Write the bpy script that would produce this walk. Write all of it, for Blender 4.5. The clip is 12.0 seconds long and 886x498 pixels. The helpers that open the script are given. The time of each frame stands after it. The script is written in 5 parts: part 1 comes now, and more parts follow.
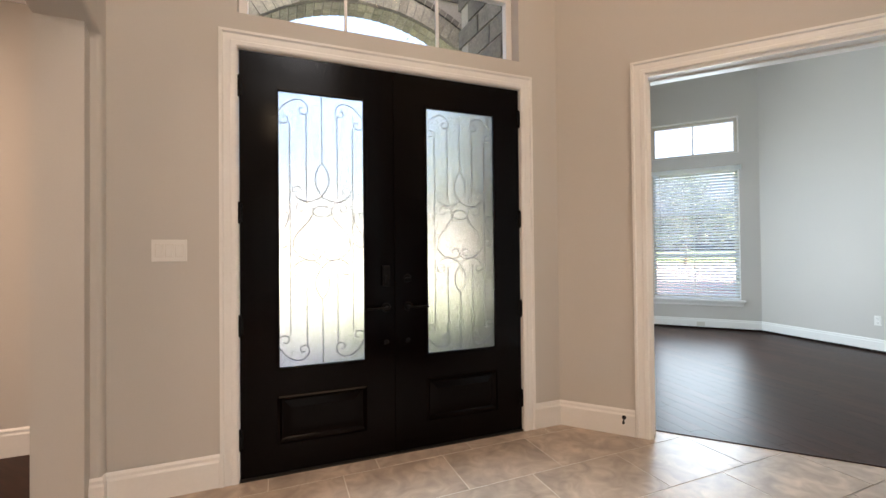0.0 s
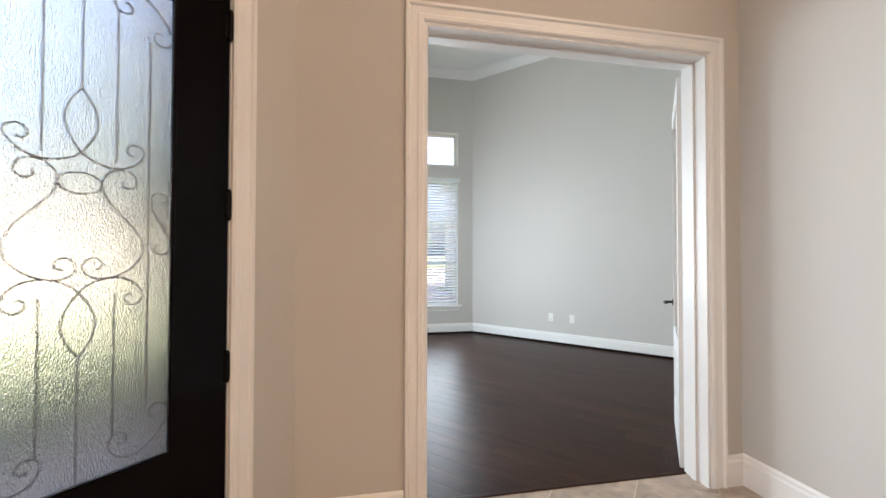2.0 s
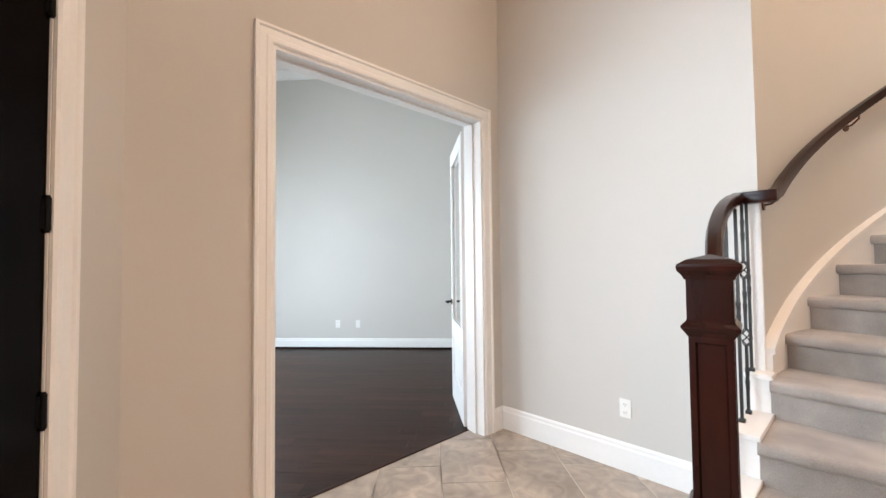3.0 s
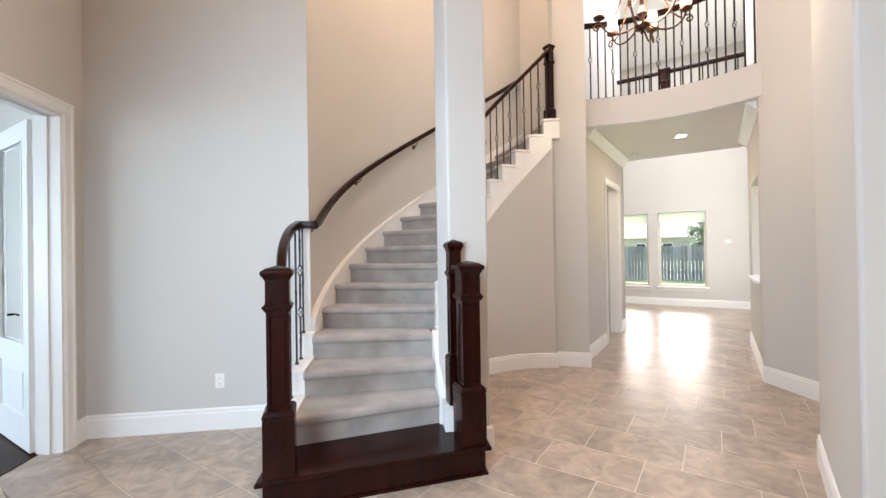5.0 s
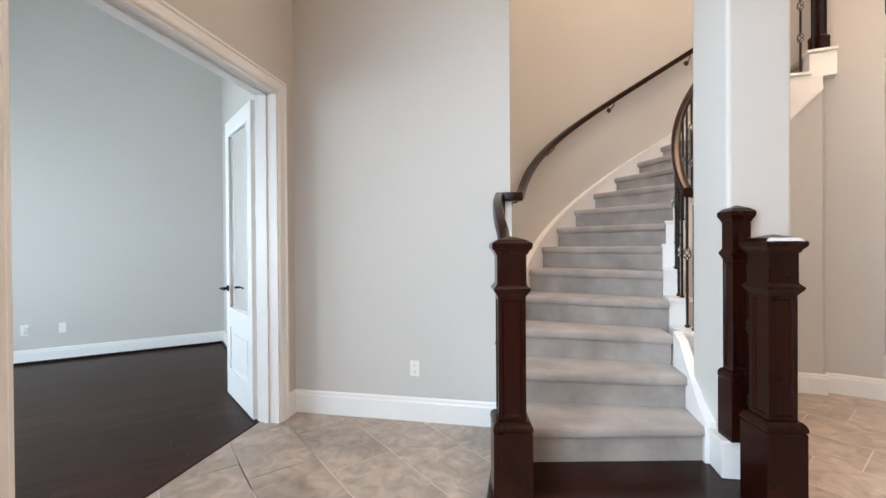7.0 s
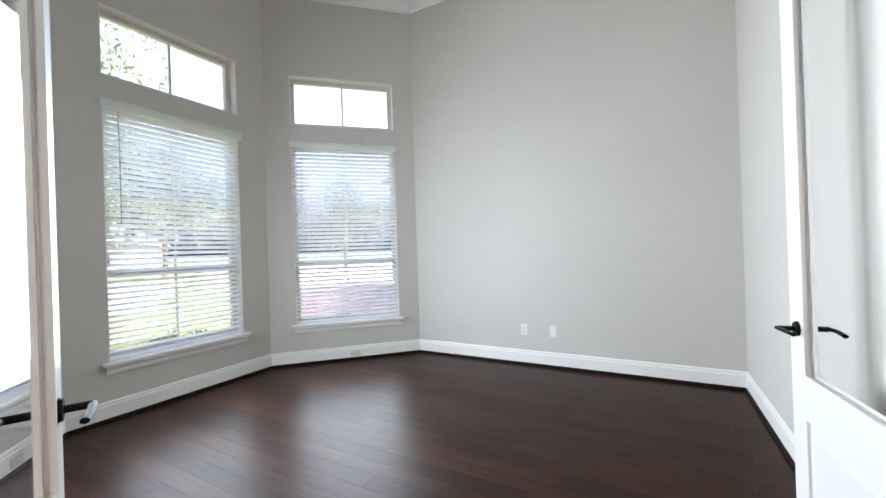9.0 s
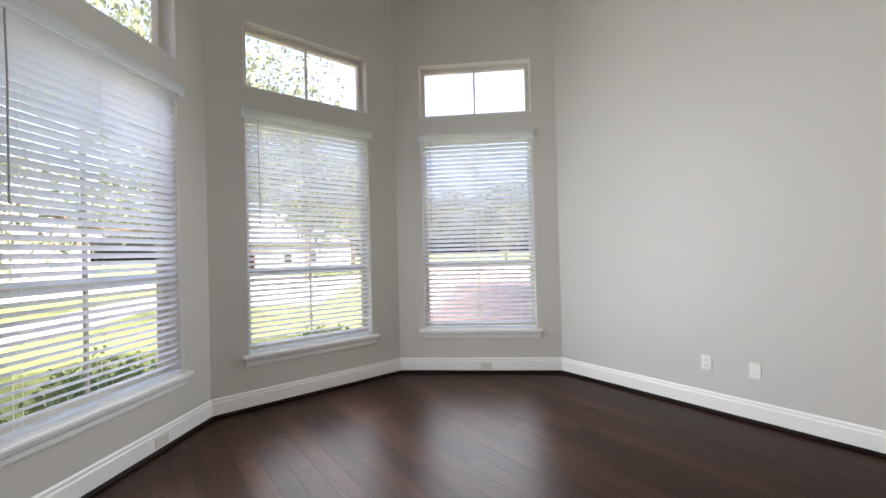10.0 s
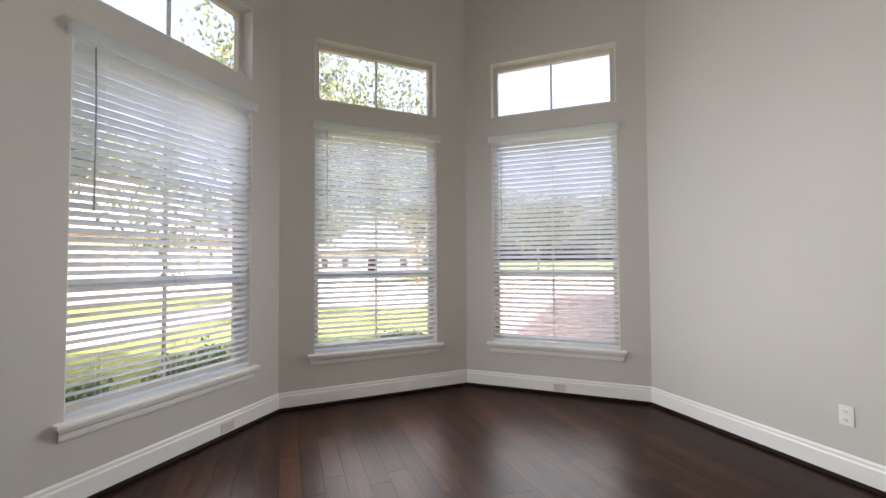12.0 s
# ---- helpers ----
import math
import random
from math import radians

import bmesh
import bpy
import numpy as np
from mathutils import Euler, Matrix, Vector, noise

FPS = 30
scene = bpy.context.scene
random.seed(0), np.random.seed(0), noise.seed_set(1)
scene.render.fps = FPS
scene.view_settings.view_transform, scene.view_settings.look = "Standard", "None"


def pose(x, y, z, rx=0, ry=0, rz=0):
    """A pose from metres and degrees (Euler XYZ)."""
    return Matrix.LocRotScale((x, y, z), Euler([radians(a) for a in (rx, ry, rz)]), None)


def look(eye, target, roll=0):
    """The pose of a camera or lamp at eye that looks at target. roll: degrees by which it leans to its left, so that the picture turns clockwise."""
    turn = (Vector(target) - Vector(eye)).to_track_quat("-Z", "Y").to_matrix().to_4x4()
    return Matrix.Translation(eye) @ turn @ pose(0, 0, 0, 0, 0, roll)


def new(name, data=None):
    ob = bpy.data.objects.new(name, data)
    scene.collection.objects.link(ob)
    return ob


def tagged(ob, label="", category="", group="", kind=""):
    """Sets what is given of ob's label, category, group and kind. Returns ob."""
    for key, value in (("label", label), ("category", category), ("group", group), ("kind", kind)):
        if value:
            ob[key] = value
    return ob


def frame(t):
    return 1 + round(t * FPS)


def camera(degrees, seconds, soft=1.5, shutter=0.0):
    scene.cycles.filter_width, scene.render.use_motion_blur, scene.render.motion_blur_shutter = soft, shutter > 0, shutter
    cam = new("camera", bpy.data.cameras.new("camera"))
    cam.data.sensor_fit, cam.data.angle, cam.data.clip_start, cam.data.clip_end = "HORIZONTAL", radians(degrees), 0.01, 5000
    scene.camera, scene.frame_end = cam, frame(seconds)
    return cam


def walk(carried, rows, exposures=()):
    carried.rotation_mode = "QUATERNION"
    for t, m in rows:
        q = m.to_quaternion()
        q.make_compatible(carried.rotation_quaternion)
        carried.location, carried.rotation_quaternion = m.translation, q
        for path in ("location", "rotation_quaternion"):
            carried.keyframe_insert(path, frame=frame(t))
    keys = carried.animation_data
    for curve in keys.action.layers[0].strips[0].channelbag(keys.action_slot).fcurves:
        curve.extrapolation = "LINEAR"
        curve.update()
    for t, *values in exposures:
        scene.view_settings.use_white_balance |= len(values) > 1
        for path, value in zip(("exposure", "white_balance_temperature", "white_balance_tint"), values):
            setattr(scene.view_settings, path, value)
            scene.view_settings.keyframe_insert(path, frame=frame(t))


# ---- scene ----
cam = camera(94.5, 12.0)
PATH = [
    (0, (0.191, 0.501, 1.267), (-0.702, 2.291, 1.291), -0.6),
    (0.5, (0.129, 0.788, 1.262), (-0.658, 2.626, 1.289), -0.5),
    (1, (0.02, 1.092, 1.289), (-0.487, 3.026, 1.315), -0.3),
    (1.5, (-0.01, 1.428, 1.277), (-0.126, 3.424, 1.303), 0.1),
    (2, (-0.108, 1.616, 1.309), (0.284, 3.576, 1.344), 0.1),
    (2.5, (-0.322, 1.613, 1.336), (0.6, 3.388, 1.394), 0.1),
    (3, (-0.623, 1.516, 1.337), (0.766, 2.954, 1.406), -0.6),
    (3.5, (-0.969, 1.48, 1.353), (0.761, 2.482, 1.419), -0.9),
    (3.7, (-1.11, 1.473, 1.342), (0.712, 2.293, 1.414), -1.0),
    (5.3, (-1.518, 1.234, 1.426), (0.428, 0.77, 1.432), -0.8),
    (5.5, (-1.507, 1.247, 1.397), (0.418, 0.703, 1.402), -0.7),
    (6, (-1.444, 1.264, 1.348), (0.481, 0.72, 1.344), -0.3),
    (6.5, (-1.227, 1.509, 1.335), (0.767, 1.35, 1.322), -0.2),
    (6.7, (-1.137, 1.635, 1.333), (0.862, 1.692, 1.312), -0.2),
    (7, (-0.926, 1.809, 1.314), (1.036, 2.198, 1.301), -0.4),
    (7.5, (-0.466, 2.081, 1.285), (1.275, 3.065, 1.283), -0.9),
    (7.7, (-0.303, 2.218, 1.282), (1.306, 3.406, 1.269), -1.3),
    (9.3, (0.664, 3.51, 1.306), (1.012, 5.479, 1.313), -1.7),
    (9.5, (0.75, 3.628, 1.306), (0.932, 5.62, 1.314), -1.6),
    (10, (0.933, 3.904, 1.323), (0.748, 5.895, 1.343), -1.5),
    (10.5, (1.036, 4.141, 1.355), (0.576, 6.087, 1.381), -1.3),
    (11, (1.17, 4.317, 1.372), (0.533, 6.212, 1.406), -0.9),
    (11.5, (1.319, 4.395, 1.344), (0.612, 6.265, 1.387), -0.6),
    (12, (1.366, 4.218, 1.321), (0.644, 6.082, 1.381), -0.3),
]
LIGHTING = [(0, 2.7, 6200, 15), (1.5, 2.75, 6200, 16), (2.5, 2.75, 6400, 18), (3.5, 3.18, 5800, 15), (5.5, 2.64, 5650, 13), (6.5, 2.64, 5500, 13), (7.0, 2.66, 5900, 15), (7.5, 3.02, 5800, 14), (9.5, 2.66, 6500, 21), (12, 2.34, 7000, 24)]
walk(cam, [(t, look(eye, target, roll)) for t, eye, target, roll in PATH], LIGHTING)

# ---- world, sun, large lights ----
world = bpy.data.worlds.new("world")
scene.world = world
world.use_nodes = True
sky = world.node_tree.nodes.new("ShaderNodeTexSky")
sky.sky_type, sky.sun_disc = "NISHITA", False
sky.sun_elevation, sky.sun_rotation = radians(45), radians(125)
world.node_tree.links.new(sky.outputs[0], world.node_tree.nodes["Background"].inputs[0])
world.node_tree.nodes["Background"].inputs[1].default_value = SKY = 0.15
sky.dust_density, sky.ozone_density = 9.0, 0.5


def lamp(name, kind, m, power, color, size=0.1, size_y=0.0, angle=0.0, spread=180):
    data = bpy.data.lights.new(name, kind)
    data.energy, data.color = power, color
    if kind == "AREA":
        data.size, data.spread = size, radians(spread)
        if size_y:
            data.shape, data.size_y = "RECTANGLE", size_y
    elif kind == "SUN":
        data.angle = angle
    else:
        data.shadow_soft_size = size
    ob = new(name, data)
    ob.matrix_world = m
    return ob


a, h = radians(125), radians(45)
sun_from = Vector((math.sin(a) * math.cos(h), math.cos(a) * math.cos(h), math.sin(h)))
# daylight standing in the openings, the house's own lamps, and added fill lamps
DAY, WARM = (0.82, 0.97, 1.01), (1.0, 0.66, 0.40)
for _name, _x, _y, _turn, _watts in (("left", -1.12, 6.16, -90, 9.1), ("bay", -0.52, 7.63, -135, 7.8), ("front", 0.90, 8.24, 180, 7.8)):
    lamp("window_light_" + _name, "AREA", pose(_x, _y, 1.58, 80, 0, _turn), _watts, DAY, 1.15, 2.1, spread=145)
lamp("door_light", "AREA", pose(-1.121, 2.601, 1.43, 80, 0, -133), 7.5, DAY, 1.4, 1.65, spread=140)
lamp("transom_light", "AREA", pose(-1.121, 2.601, 3.10, 72, 0, -133), 4.0, DAY, 1.7, 0.8, spread=120)
lamp("living_light", "AREA", pose(7.2, -5.4, 1.4, 90, 0, 47), 0.7, (0.95, 0.98, 1.0), 2.3, 1.85)
# overhead fill added for the living room; no opening stands there
lamp("living_top_fill", "AREA", pose(6.0, -3.9, 6.0), 20, (1.0, 0.94, 0.84), 3.0)
# unseen side fill added to lift the living room's back wall
lamp("living_side_fill", "AREA", look((5.23, -5.54, 3.0), (8.4, -4.3, 3.2)), 18, (1.0, 0.92, 0.76), 2.0, 5.0)
lamp("foyer_lamps", "AREA", pose(0.5, 0.8, 6.02), 7.2, WARM, 2.0)
# warm fill added for the curved stair wall, without a fixture
lamp("stairwell_fill", "AREA", pose(2.6, 0.2, 6.02), 9.2, (1.0, 0.66, 0.38), 1.0)
lamp("hall_lamp", "AREA", pose(3.75, -2.75, 2.965), 2.4, WARM, 0.12)
# unseen fill added to brighten the gallery and what lies behind its rail
lamp("gallery_fill", "AREA", pose(3.75, -2.6, 6.02), 17, (1.0, 0.96, 0.90), 1.5)
lamp("chandelier_lamp", "POINT", pose(1.56, -0.83, 3.40), 8, (1.0, 0.74, 0.46), 0.15)
# unseen warm fill added to brighten the dining room past the arch
lamp("dining_fill", "AREA", pose(-3.3, -0.3, 3.03), 13, (1.0, 0.72, 0.50), 0.8)

lamp("sun", "SUN", look(sun_from * 50, (0, 0, 0)), 3.6, (1.0, 0.95, 0.86), angle=radians(0.5))

# ---- materials ----


def material(name, color, rough=0.5, metal=0.0, grain=0.0, scale=30.0, bump=0.0, stain=0.0, stain_scale=1.5, random_value=0.0, coat=0.0, stretch=(1, 1, 1), spec=0.5, sheen=0.0):
    """A painted or natural surface: fine grain, broad stains, relief, and a shade of its own for each piece."""
    mat = bpy.data.materials.new(name)
    mat.use_nodes = True
    nt = mat.node_tree
    b = nt.nodes["Principled BSDF"]
    b.inputs["Roughness"].default_value, b.inputs["Metallic"].default_value = rough, metal
    b.inputs["Coat Weight"].default_value = coat
    b.inputs["Coat Roughness"].default_value = 0.12
    b.inputs["Specular IOR Level"].default_value = spec
    b.inputs["Sheen Weight"].default_value = sheen
    tc = nt.nodes.new("ShaderNodeTexCoord")
    mp = nt.nodes.new("ShaderNodeMapping")
    mp.inputs["Scale"].default_value = stretch
    nt.links.new(tc.outputs["Object"], mp.inputs[0])
    if random_value:
        info = nt.nodes.new("ShaderNodeObjectInfo")
        off = nt.nodes.new("ShaderNodeVectorMath")
        off.operation = "SCALE"
        off.inputs[0].default_value = (37.0, 17.0, 5.0)
        nt.links.new(info.outputs["Random"], off.inputs["Scale"])
        nt.links.new(off.outputs[0], mp.inputs["Location"])
    fine = nt.nodes.new("ShaderNodeTexNoise")
    fine.inputs["Scale"].default_value, fine.inputs["Detail"].default_value = scale, 6
    broad = nt.nodes.new("ShaderNodeTexNoise")
    broad.inputs["Scale"].default_value, broad.inputs["Detail"].default_value = stain_scale, 4
    nt.links.new(mp.outputs[0], fine.inputs["Vector"])
    nt.links.new(mp.outputs[0], broad.inputs["Vector"])

    def times(value, low, high):
        r = nt.nodes.new("ShaderNodeMapRange")
        r.inputs["From Min"].default_value, r.inputs["From Max"].default_value = 0.3, 0.7
        r.inputs["To Min"].default_value, r.inputs["To Max"].default_value = low, high
        nt.links.new(value, r.inputs["Value"])
        return r.outputs[0]

    shade = nt.nodes.new("ShaderNodeMath")
    shade.operation = "MULTIPLY"
    nt.links.new(times(fine.outputs["Fac"], 1 - grain, 1 + grain), shade.inputs[0])
    nt.links.new(times(broad.outputs["Fac"], 1 - stain, 1 + stain), shade.inputs[1])
    value = shade.outputs[0]
    if random_value:
        r = nt.nodes.new("ShaderNodeMapRange")
        r.inputs["To Min"].default_value, r.inputs["To Max"].default_value = 1 - random_value, 1 + random_value
        nt.links.new(info.outputs["Random"], r.inputs["Value"])
        m = nt.nodes.new("ShaderNodeMath")
        m.operation = "MULTIPLY"
        nt.links.new(value, m.inputs[0])
        nt.links.new(r.outputs[0], m.inputs[1])
        value = m.outputs[0]
    tint = nt.nodes.new("ShaderNodeVectorMath")
    tint.operation = "SCALE"
    tint.inputs[0].default_value = color
    nt.links.new(value, tint.inputs["Scale"])
    nt.links.new(tint.outputs[0], b.inputs["Base Color"])
    if bump:
        bp = nt.nodes.new("ShaderNodeBump")
        bp.inputs["Strength"].default_value, bp.inputs["Distance"].default_value = bump, 0.004
        nt.links.new(fine.outputs["Fac"], bp.inputs["Height"])
        nt.links.new(bp.outputs[0], b.inputs["Normal"])
    return mat


def glass(name, rough, color=(1, 1, 1), ripple=0.0):
    mat = bpy.data.materials.new(name)
    mat.use_nodes = True
    nt = mat.node_tree
    b = nt.nodes["Principled BSDF"]
    b.inputs["Base Color"].default_value = (*color, 1)
    b.inputs["Roughness"].default_value, b.inputs["Transmission Weight"].default_value, b.inputs["IOR"].default_value = rough, 1, 1.45 if ripple else 1.05
    if ripple:
        tc = nt.nodes.new("ShaderNodeTexCoord")
        mp = nt.nodes.new("ShaderNodeMapping")
        mp.inputs["Scale"].default_value = (3.0, 3.0, 1.1)
        no = nt.nodes.new("ShaderNodeTexNoise")
        no.inputs["Scale"].default_value, no.inputs["Detail"].default_value = 90, 3
        bp = nt.nodes.new("ShaderNodeBump")
        bp.inputs["Strength"].default_value, bp.inputs["Distance"].default_value = ripple, 0.01
        nt.links.new(tc.outputs["Object"], mp.inputs[0])
        nt.links.new(mp.outputs[0], no.inputs["Vector"])
        nt.links.new(no.outputs["Fac"], bp.inputs["Height"])
        nt.links.new(bp.outputs[0], b.inputs["Normal"])
    return mat


def glow(name, color, strength):
    mat = material(name, color, 0.5)
    b = mat.node_tree.nodes["Principled BSDF"]
    b.inputs["Emission Color"].default_value, b.inputs["Emission Strength"].default_value = (*color, 1), strength
    return mat


def tile_stone(name):
    """Glazed travertine-look porcelain: beige with cloudy grey-brown veins."""
    mat = material(name, (0.365, 0.295, 0.235), 0.32, grain=0.24, scale=7, stain=0.28, stain_scale=1.6, random_value=0.06, bump=0.03)
    for n in mat.node_tree.nodes:
        if n.type == "TEX_NOISE":
            n.inputs["Distortion"].default_value = 1.6
            n.inputs["Detail"].default_value = 9
    return mat


def plank_wood(name, color, rough, random_value=0.3):
    return material(name, color, rough, grain=0.32, scale=14, stain=0.35, stain_scale=1.3, random_value=random_value, stretch=(0.35, 4, 4), bump=0.1, spec=0.1)


wall_paint = material("wall_paint", (0.55, 0.52, 0.48), 0.75, grain=0.015, scale=180, bump=0.08, stain=0.02, stain_scale=0.8)
ceiling_paint = material("ceiling_paint", (0.80, 0.79, 0.76), 0.85, grain=0.03, scale=90, bump=0.2, stain=0.02)
trim_paint = material("trim_paint", (0.80, 0.78, 0.75), 0.35, grain=0.015, scale=60, stain=0.02, stain_scale=3)
blind_paint = material("blind_paint", (0.82, 0.83, 0.84), 0.4, grain=0.02, scale=40, stain=0.02)
door_wood = material("door_wood", (0.0022, 0.0010, 0.0009), 0.15, grain=0.15, scale=12, stain=0.3, stain_scale=2, stretch=(6, 6, 0.5), spec=0.09)
newel_wood = material("newel_wood", (0.0165, 0.0034, 0.0019), 0.22, grain=0.14, scale=9, stain=0.45, stain_scale=2.5, stretch=(2.5, 2.5, 0.5), bump=0.015, spec=0.2)
carpet_pile = material("carpet_pile", (0.345, 0.312, 0.287), 0.95, grain=0.14, scale=260, bump=0.7, stain=0.2, stain_scale=5, spec=0.1, sheen=0.3)
tile_mat = tile_stone("tile_stone")
grout_mat = material("grout", (0.62, 0.57, 0.50), 0.9, grain=0.1, scale=150, stain=0.1)
plank_mat = plank_wood("plank_wood", (0.030, 0.0125, 0.0075), 0.36, 0.26)
shoe_wood = material("shoe_wood", (0.010, 0.0042, 0.0028), 0.5, grain=0.2, scale=14, stain=0.2, spec=0.1)
iron = material("iron", (0.022, 0.019, 0.017), 0.42, metal=0.6, grain=0.2, scale=60)
bronze = material("bronze", (0.10, 0.045, 0.026), 0.38, metal=0.8, grain=0.2, scale=50, stain=0.2)
black_metal = material("black_metal", (0.005, 0.0045, 0.0045), 0.45, grain=0.1, spec=0.12)
plastic_white = material("plastic_white", (0.77, 0.75, 0.71), 0.3, grain=0.01)
wand_plastic = material("wand_plastic", (0.30, 0.30, 0.31), 0.4, grain=0.02)
dark_slot = material("dark_slot", (0.02, 0.02, 0.02), 0.6)
pane_glass = glass("pane_glass", 0.0)
rain_glass = glass("rain_glass", 0.11, (0.97, 0.98, 1.0), ripple=0.4)
vinyl = material("vinyl", (0.62, 0.58, 0.51), 0.4, grain=0.02)
brick_dark = material("brick_dark", (0.17, 0.155, 0.13), 0.85, grain=0.2, scale=40, bump=0.4, stain=0.2, stain_scale=5, random_value=0.3)
brick_pale = material("brick_pale", (0.40, 0.37, 0.30), 0.85, grain=0.2, scale=40, bump=0.4, stain=0.15, stain_scale=5, random_value=0.2)
brick_red = material("brick_red", (0.115, 0.052, 0.040), 0.85, grain=0.2, scale=40, bump=0.4, stain=0.15, stain_scale=3, random_value=0.2)
paver = material("paver", (0.33, 0.245, 0.222), 0.85, grain=0.15, scale=40, bump=0.3, stain=0.15, stain_scale=2)
mortar = material("mortar", (0.38, 0.355, 0.31), 0.9, grain=0.15, scale=90, stain=0.1)
grass_mat = material("grass", (0.13, 0.17, 0.05), 0.9, grain=0.35, scale=60, bump=0.8, stain=0.25, stain_scale=0.6)
concrete = material("concrete", (0.42, 0.40, 0.37), 0.85, grain=0.12, scale=50, stain=0.12, stain_scale=0.8)
shrub_leaf = material("shrub_leaf", (0.17, 0.23, 0.11), 0.55, grain=0.3, scale=4, stain=0.25, stain_scale=1.5)
leaf_mat = material("leaf", (0.115, 0.15, 0.08), 0.6, grain=0.3, scale=3, stain=0.3, stain_scale=1.2)
bark = material("bark", (0.12, 0.09, 0.06), 0.9, grain=0.4, scale=15, bump=0.8, stain=0.2)
fence_wood = material("fence_wood", (0.19, 0.19, 0.20), 0.85, grain=0.3, scale=15, stain=0.25, stretch=(4, 4, 0.5), random_value=0.25)
shingle = material("shingle", (0.24, 0.22, 0.21), 0.9, grain=0.3, scale=40, bump=0.5, stain=0.2)
candle_glass = glow("candle_glass", (1.0, 0.72, 0.42), 0.9)
bulb_glow = glow("bulb_glow", (1.0, 0.86, 0.66), 8.0)

# leaves and thin white slats let a little daylight through
for _mat, _col, _mix in ((blind_paint, (0.955, 0.98, 1.0, 1), 0.9), (leaf_mat, (0.17, 0.21, 0.15, 1), 0.4), (shrub_leaf, (0.22, 0.30, 0.14, 1), 0.4)):
    _nt = _mat.node_tree
    _tl, _mx = _nt.nodes.new("ShaderNodeBsdfTranslucent"), _nt.nodes.new("ShaderNodeMixShader")
    _tl.inputs[0].default_value = _col
    _mx.inputs[0].default_value = _mix
    _nt.links.new(_nt.nodes["Principled BSDF"].outputs[0], _mx.inputs[1])
    _nt.links.new(_tl.outputs[0], _mx.inputs[2])
    _nt.links.new(_mx.outputs[0], _nt.nodes["Material Output"].inputs[0])

# ---- small builders ----


def box(bm, x0, y0, z0, x1, y1, z1, m=None, bevel=0.0):
    mm = Matrix.Translation(((x0 + x1) / 2, (y0 + y1) / 2, (z0 + z1) / 2)) @ Matrix.Diagonal((abs(x1 - x0), abs(y1 - y0), abs(z1 - z0), 1))
    made = bmesh.ops.create_cube(bm, size=1, matrix=(m @ mm) if m else mm)
    if bevel:
        edges = {e for v in made["verts"] for e in v.link_edges}
        bmesh.ops.bevel(bm, geom=list(edges), offset=bevel, segments=2, profile=0.6, affect="EDGES")
    return made["verts"]


def cyl(bm, p0, p1, r0, r1=None, n=12):
    p0, p1 = Vector(p0), Vector(p1)
    m = Matrix.Translation((p0 + p1) / 2) @ (p1 - p0).to_track_quat("Z", "Y").to_matrix().to_4x4()
    bmesh.ops.create_cone(bm, cap_ends=True, segments=n, radius1=r0, radius2=r0 if r1 is None else r1, depth=(p1 - p0).length, matrix=m)


def prism(bm, poly, z0, z1):
    """A solid over a plan outline. z1 may be a list with one height a corner."""
    tops = z1 if isinstance(z1, (list, tuple)) else [z1] * len(poly)
    lows = z0 if isinstance(z0, (list, tuple)) else [z0] * len(poly)
    low = [bm.verts.new((x, y, z)) for (x, y), z in zip(poly, lows)]
    top = [bm.verts.new((x, y, z)) for (x, y), z in zip(poly, tops)]
    n = len(poly)
    bm.faces.new(low[::-1])
    bm.faces.new(top)
    for i in range(n):
        bm.faces.new((low[i], low[(i + 1) % n], top[(i + 1) % n], top[i]))


def lathe(bm, profile, n=20, m=None):
    rings = []
    for r, z in profile:
        rings.append([bm.verts.new((m or Matrix()) @ Vector((r * math.cos(2 * math.pi * i / n), r * math.sin(2 * math.pi * i / n), z))) for i in range(n)])
    for lo, hi in zip(rings, rings[1:]):
        for i in range(n):
            bm.faces.new((lo[i], lo[(i + 1) % n], hi[(i + 1) % n], hi[i]))
    bm.faces.new(rings[0][::-1])
    bm.faces.new(rings[-1])


def tube(bm, pts, r, n=8, close=False, flat=1.0):
    """A round bar bent along points."""
    pts = [Vector(p) for p in pts]
    rings, up = [], None
    for i, p in enumerate(pts):
        way = (pts[min(i + 1, len(pts) - 1)] - pts[max(i - 1, 0)]).normalized()
        if up is None:
            up = Vector((0, 0, 1)) if abs(way.z) < 0.9 else Vector((1, 0, 0))
        side = way.cross(up).normalized()
        up = side.cross(way).normalized()
        rings.append([bm.verts.new(p + r * (math.cos(2 * math.pi * k / n) * side + flat * math.sin(2 * math.pi * k / n) * up)) for k in range(n)])
    for lo, hi in zip(rings, rings[1:]):
        for k in range(n):
            bm.faces.new((lo[k], lo[(k + 1) % n], hi[(k + 1) % n], hi[k]))
    bm.faces.new(rings[0][::-1])
    bm.faces.new(rings[-1])


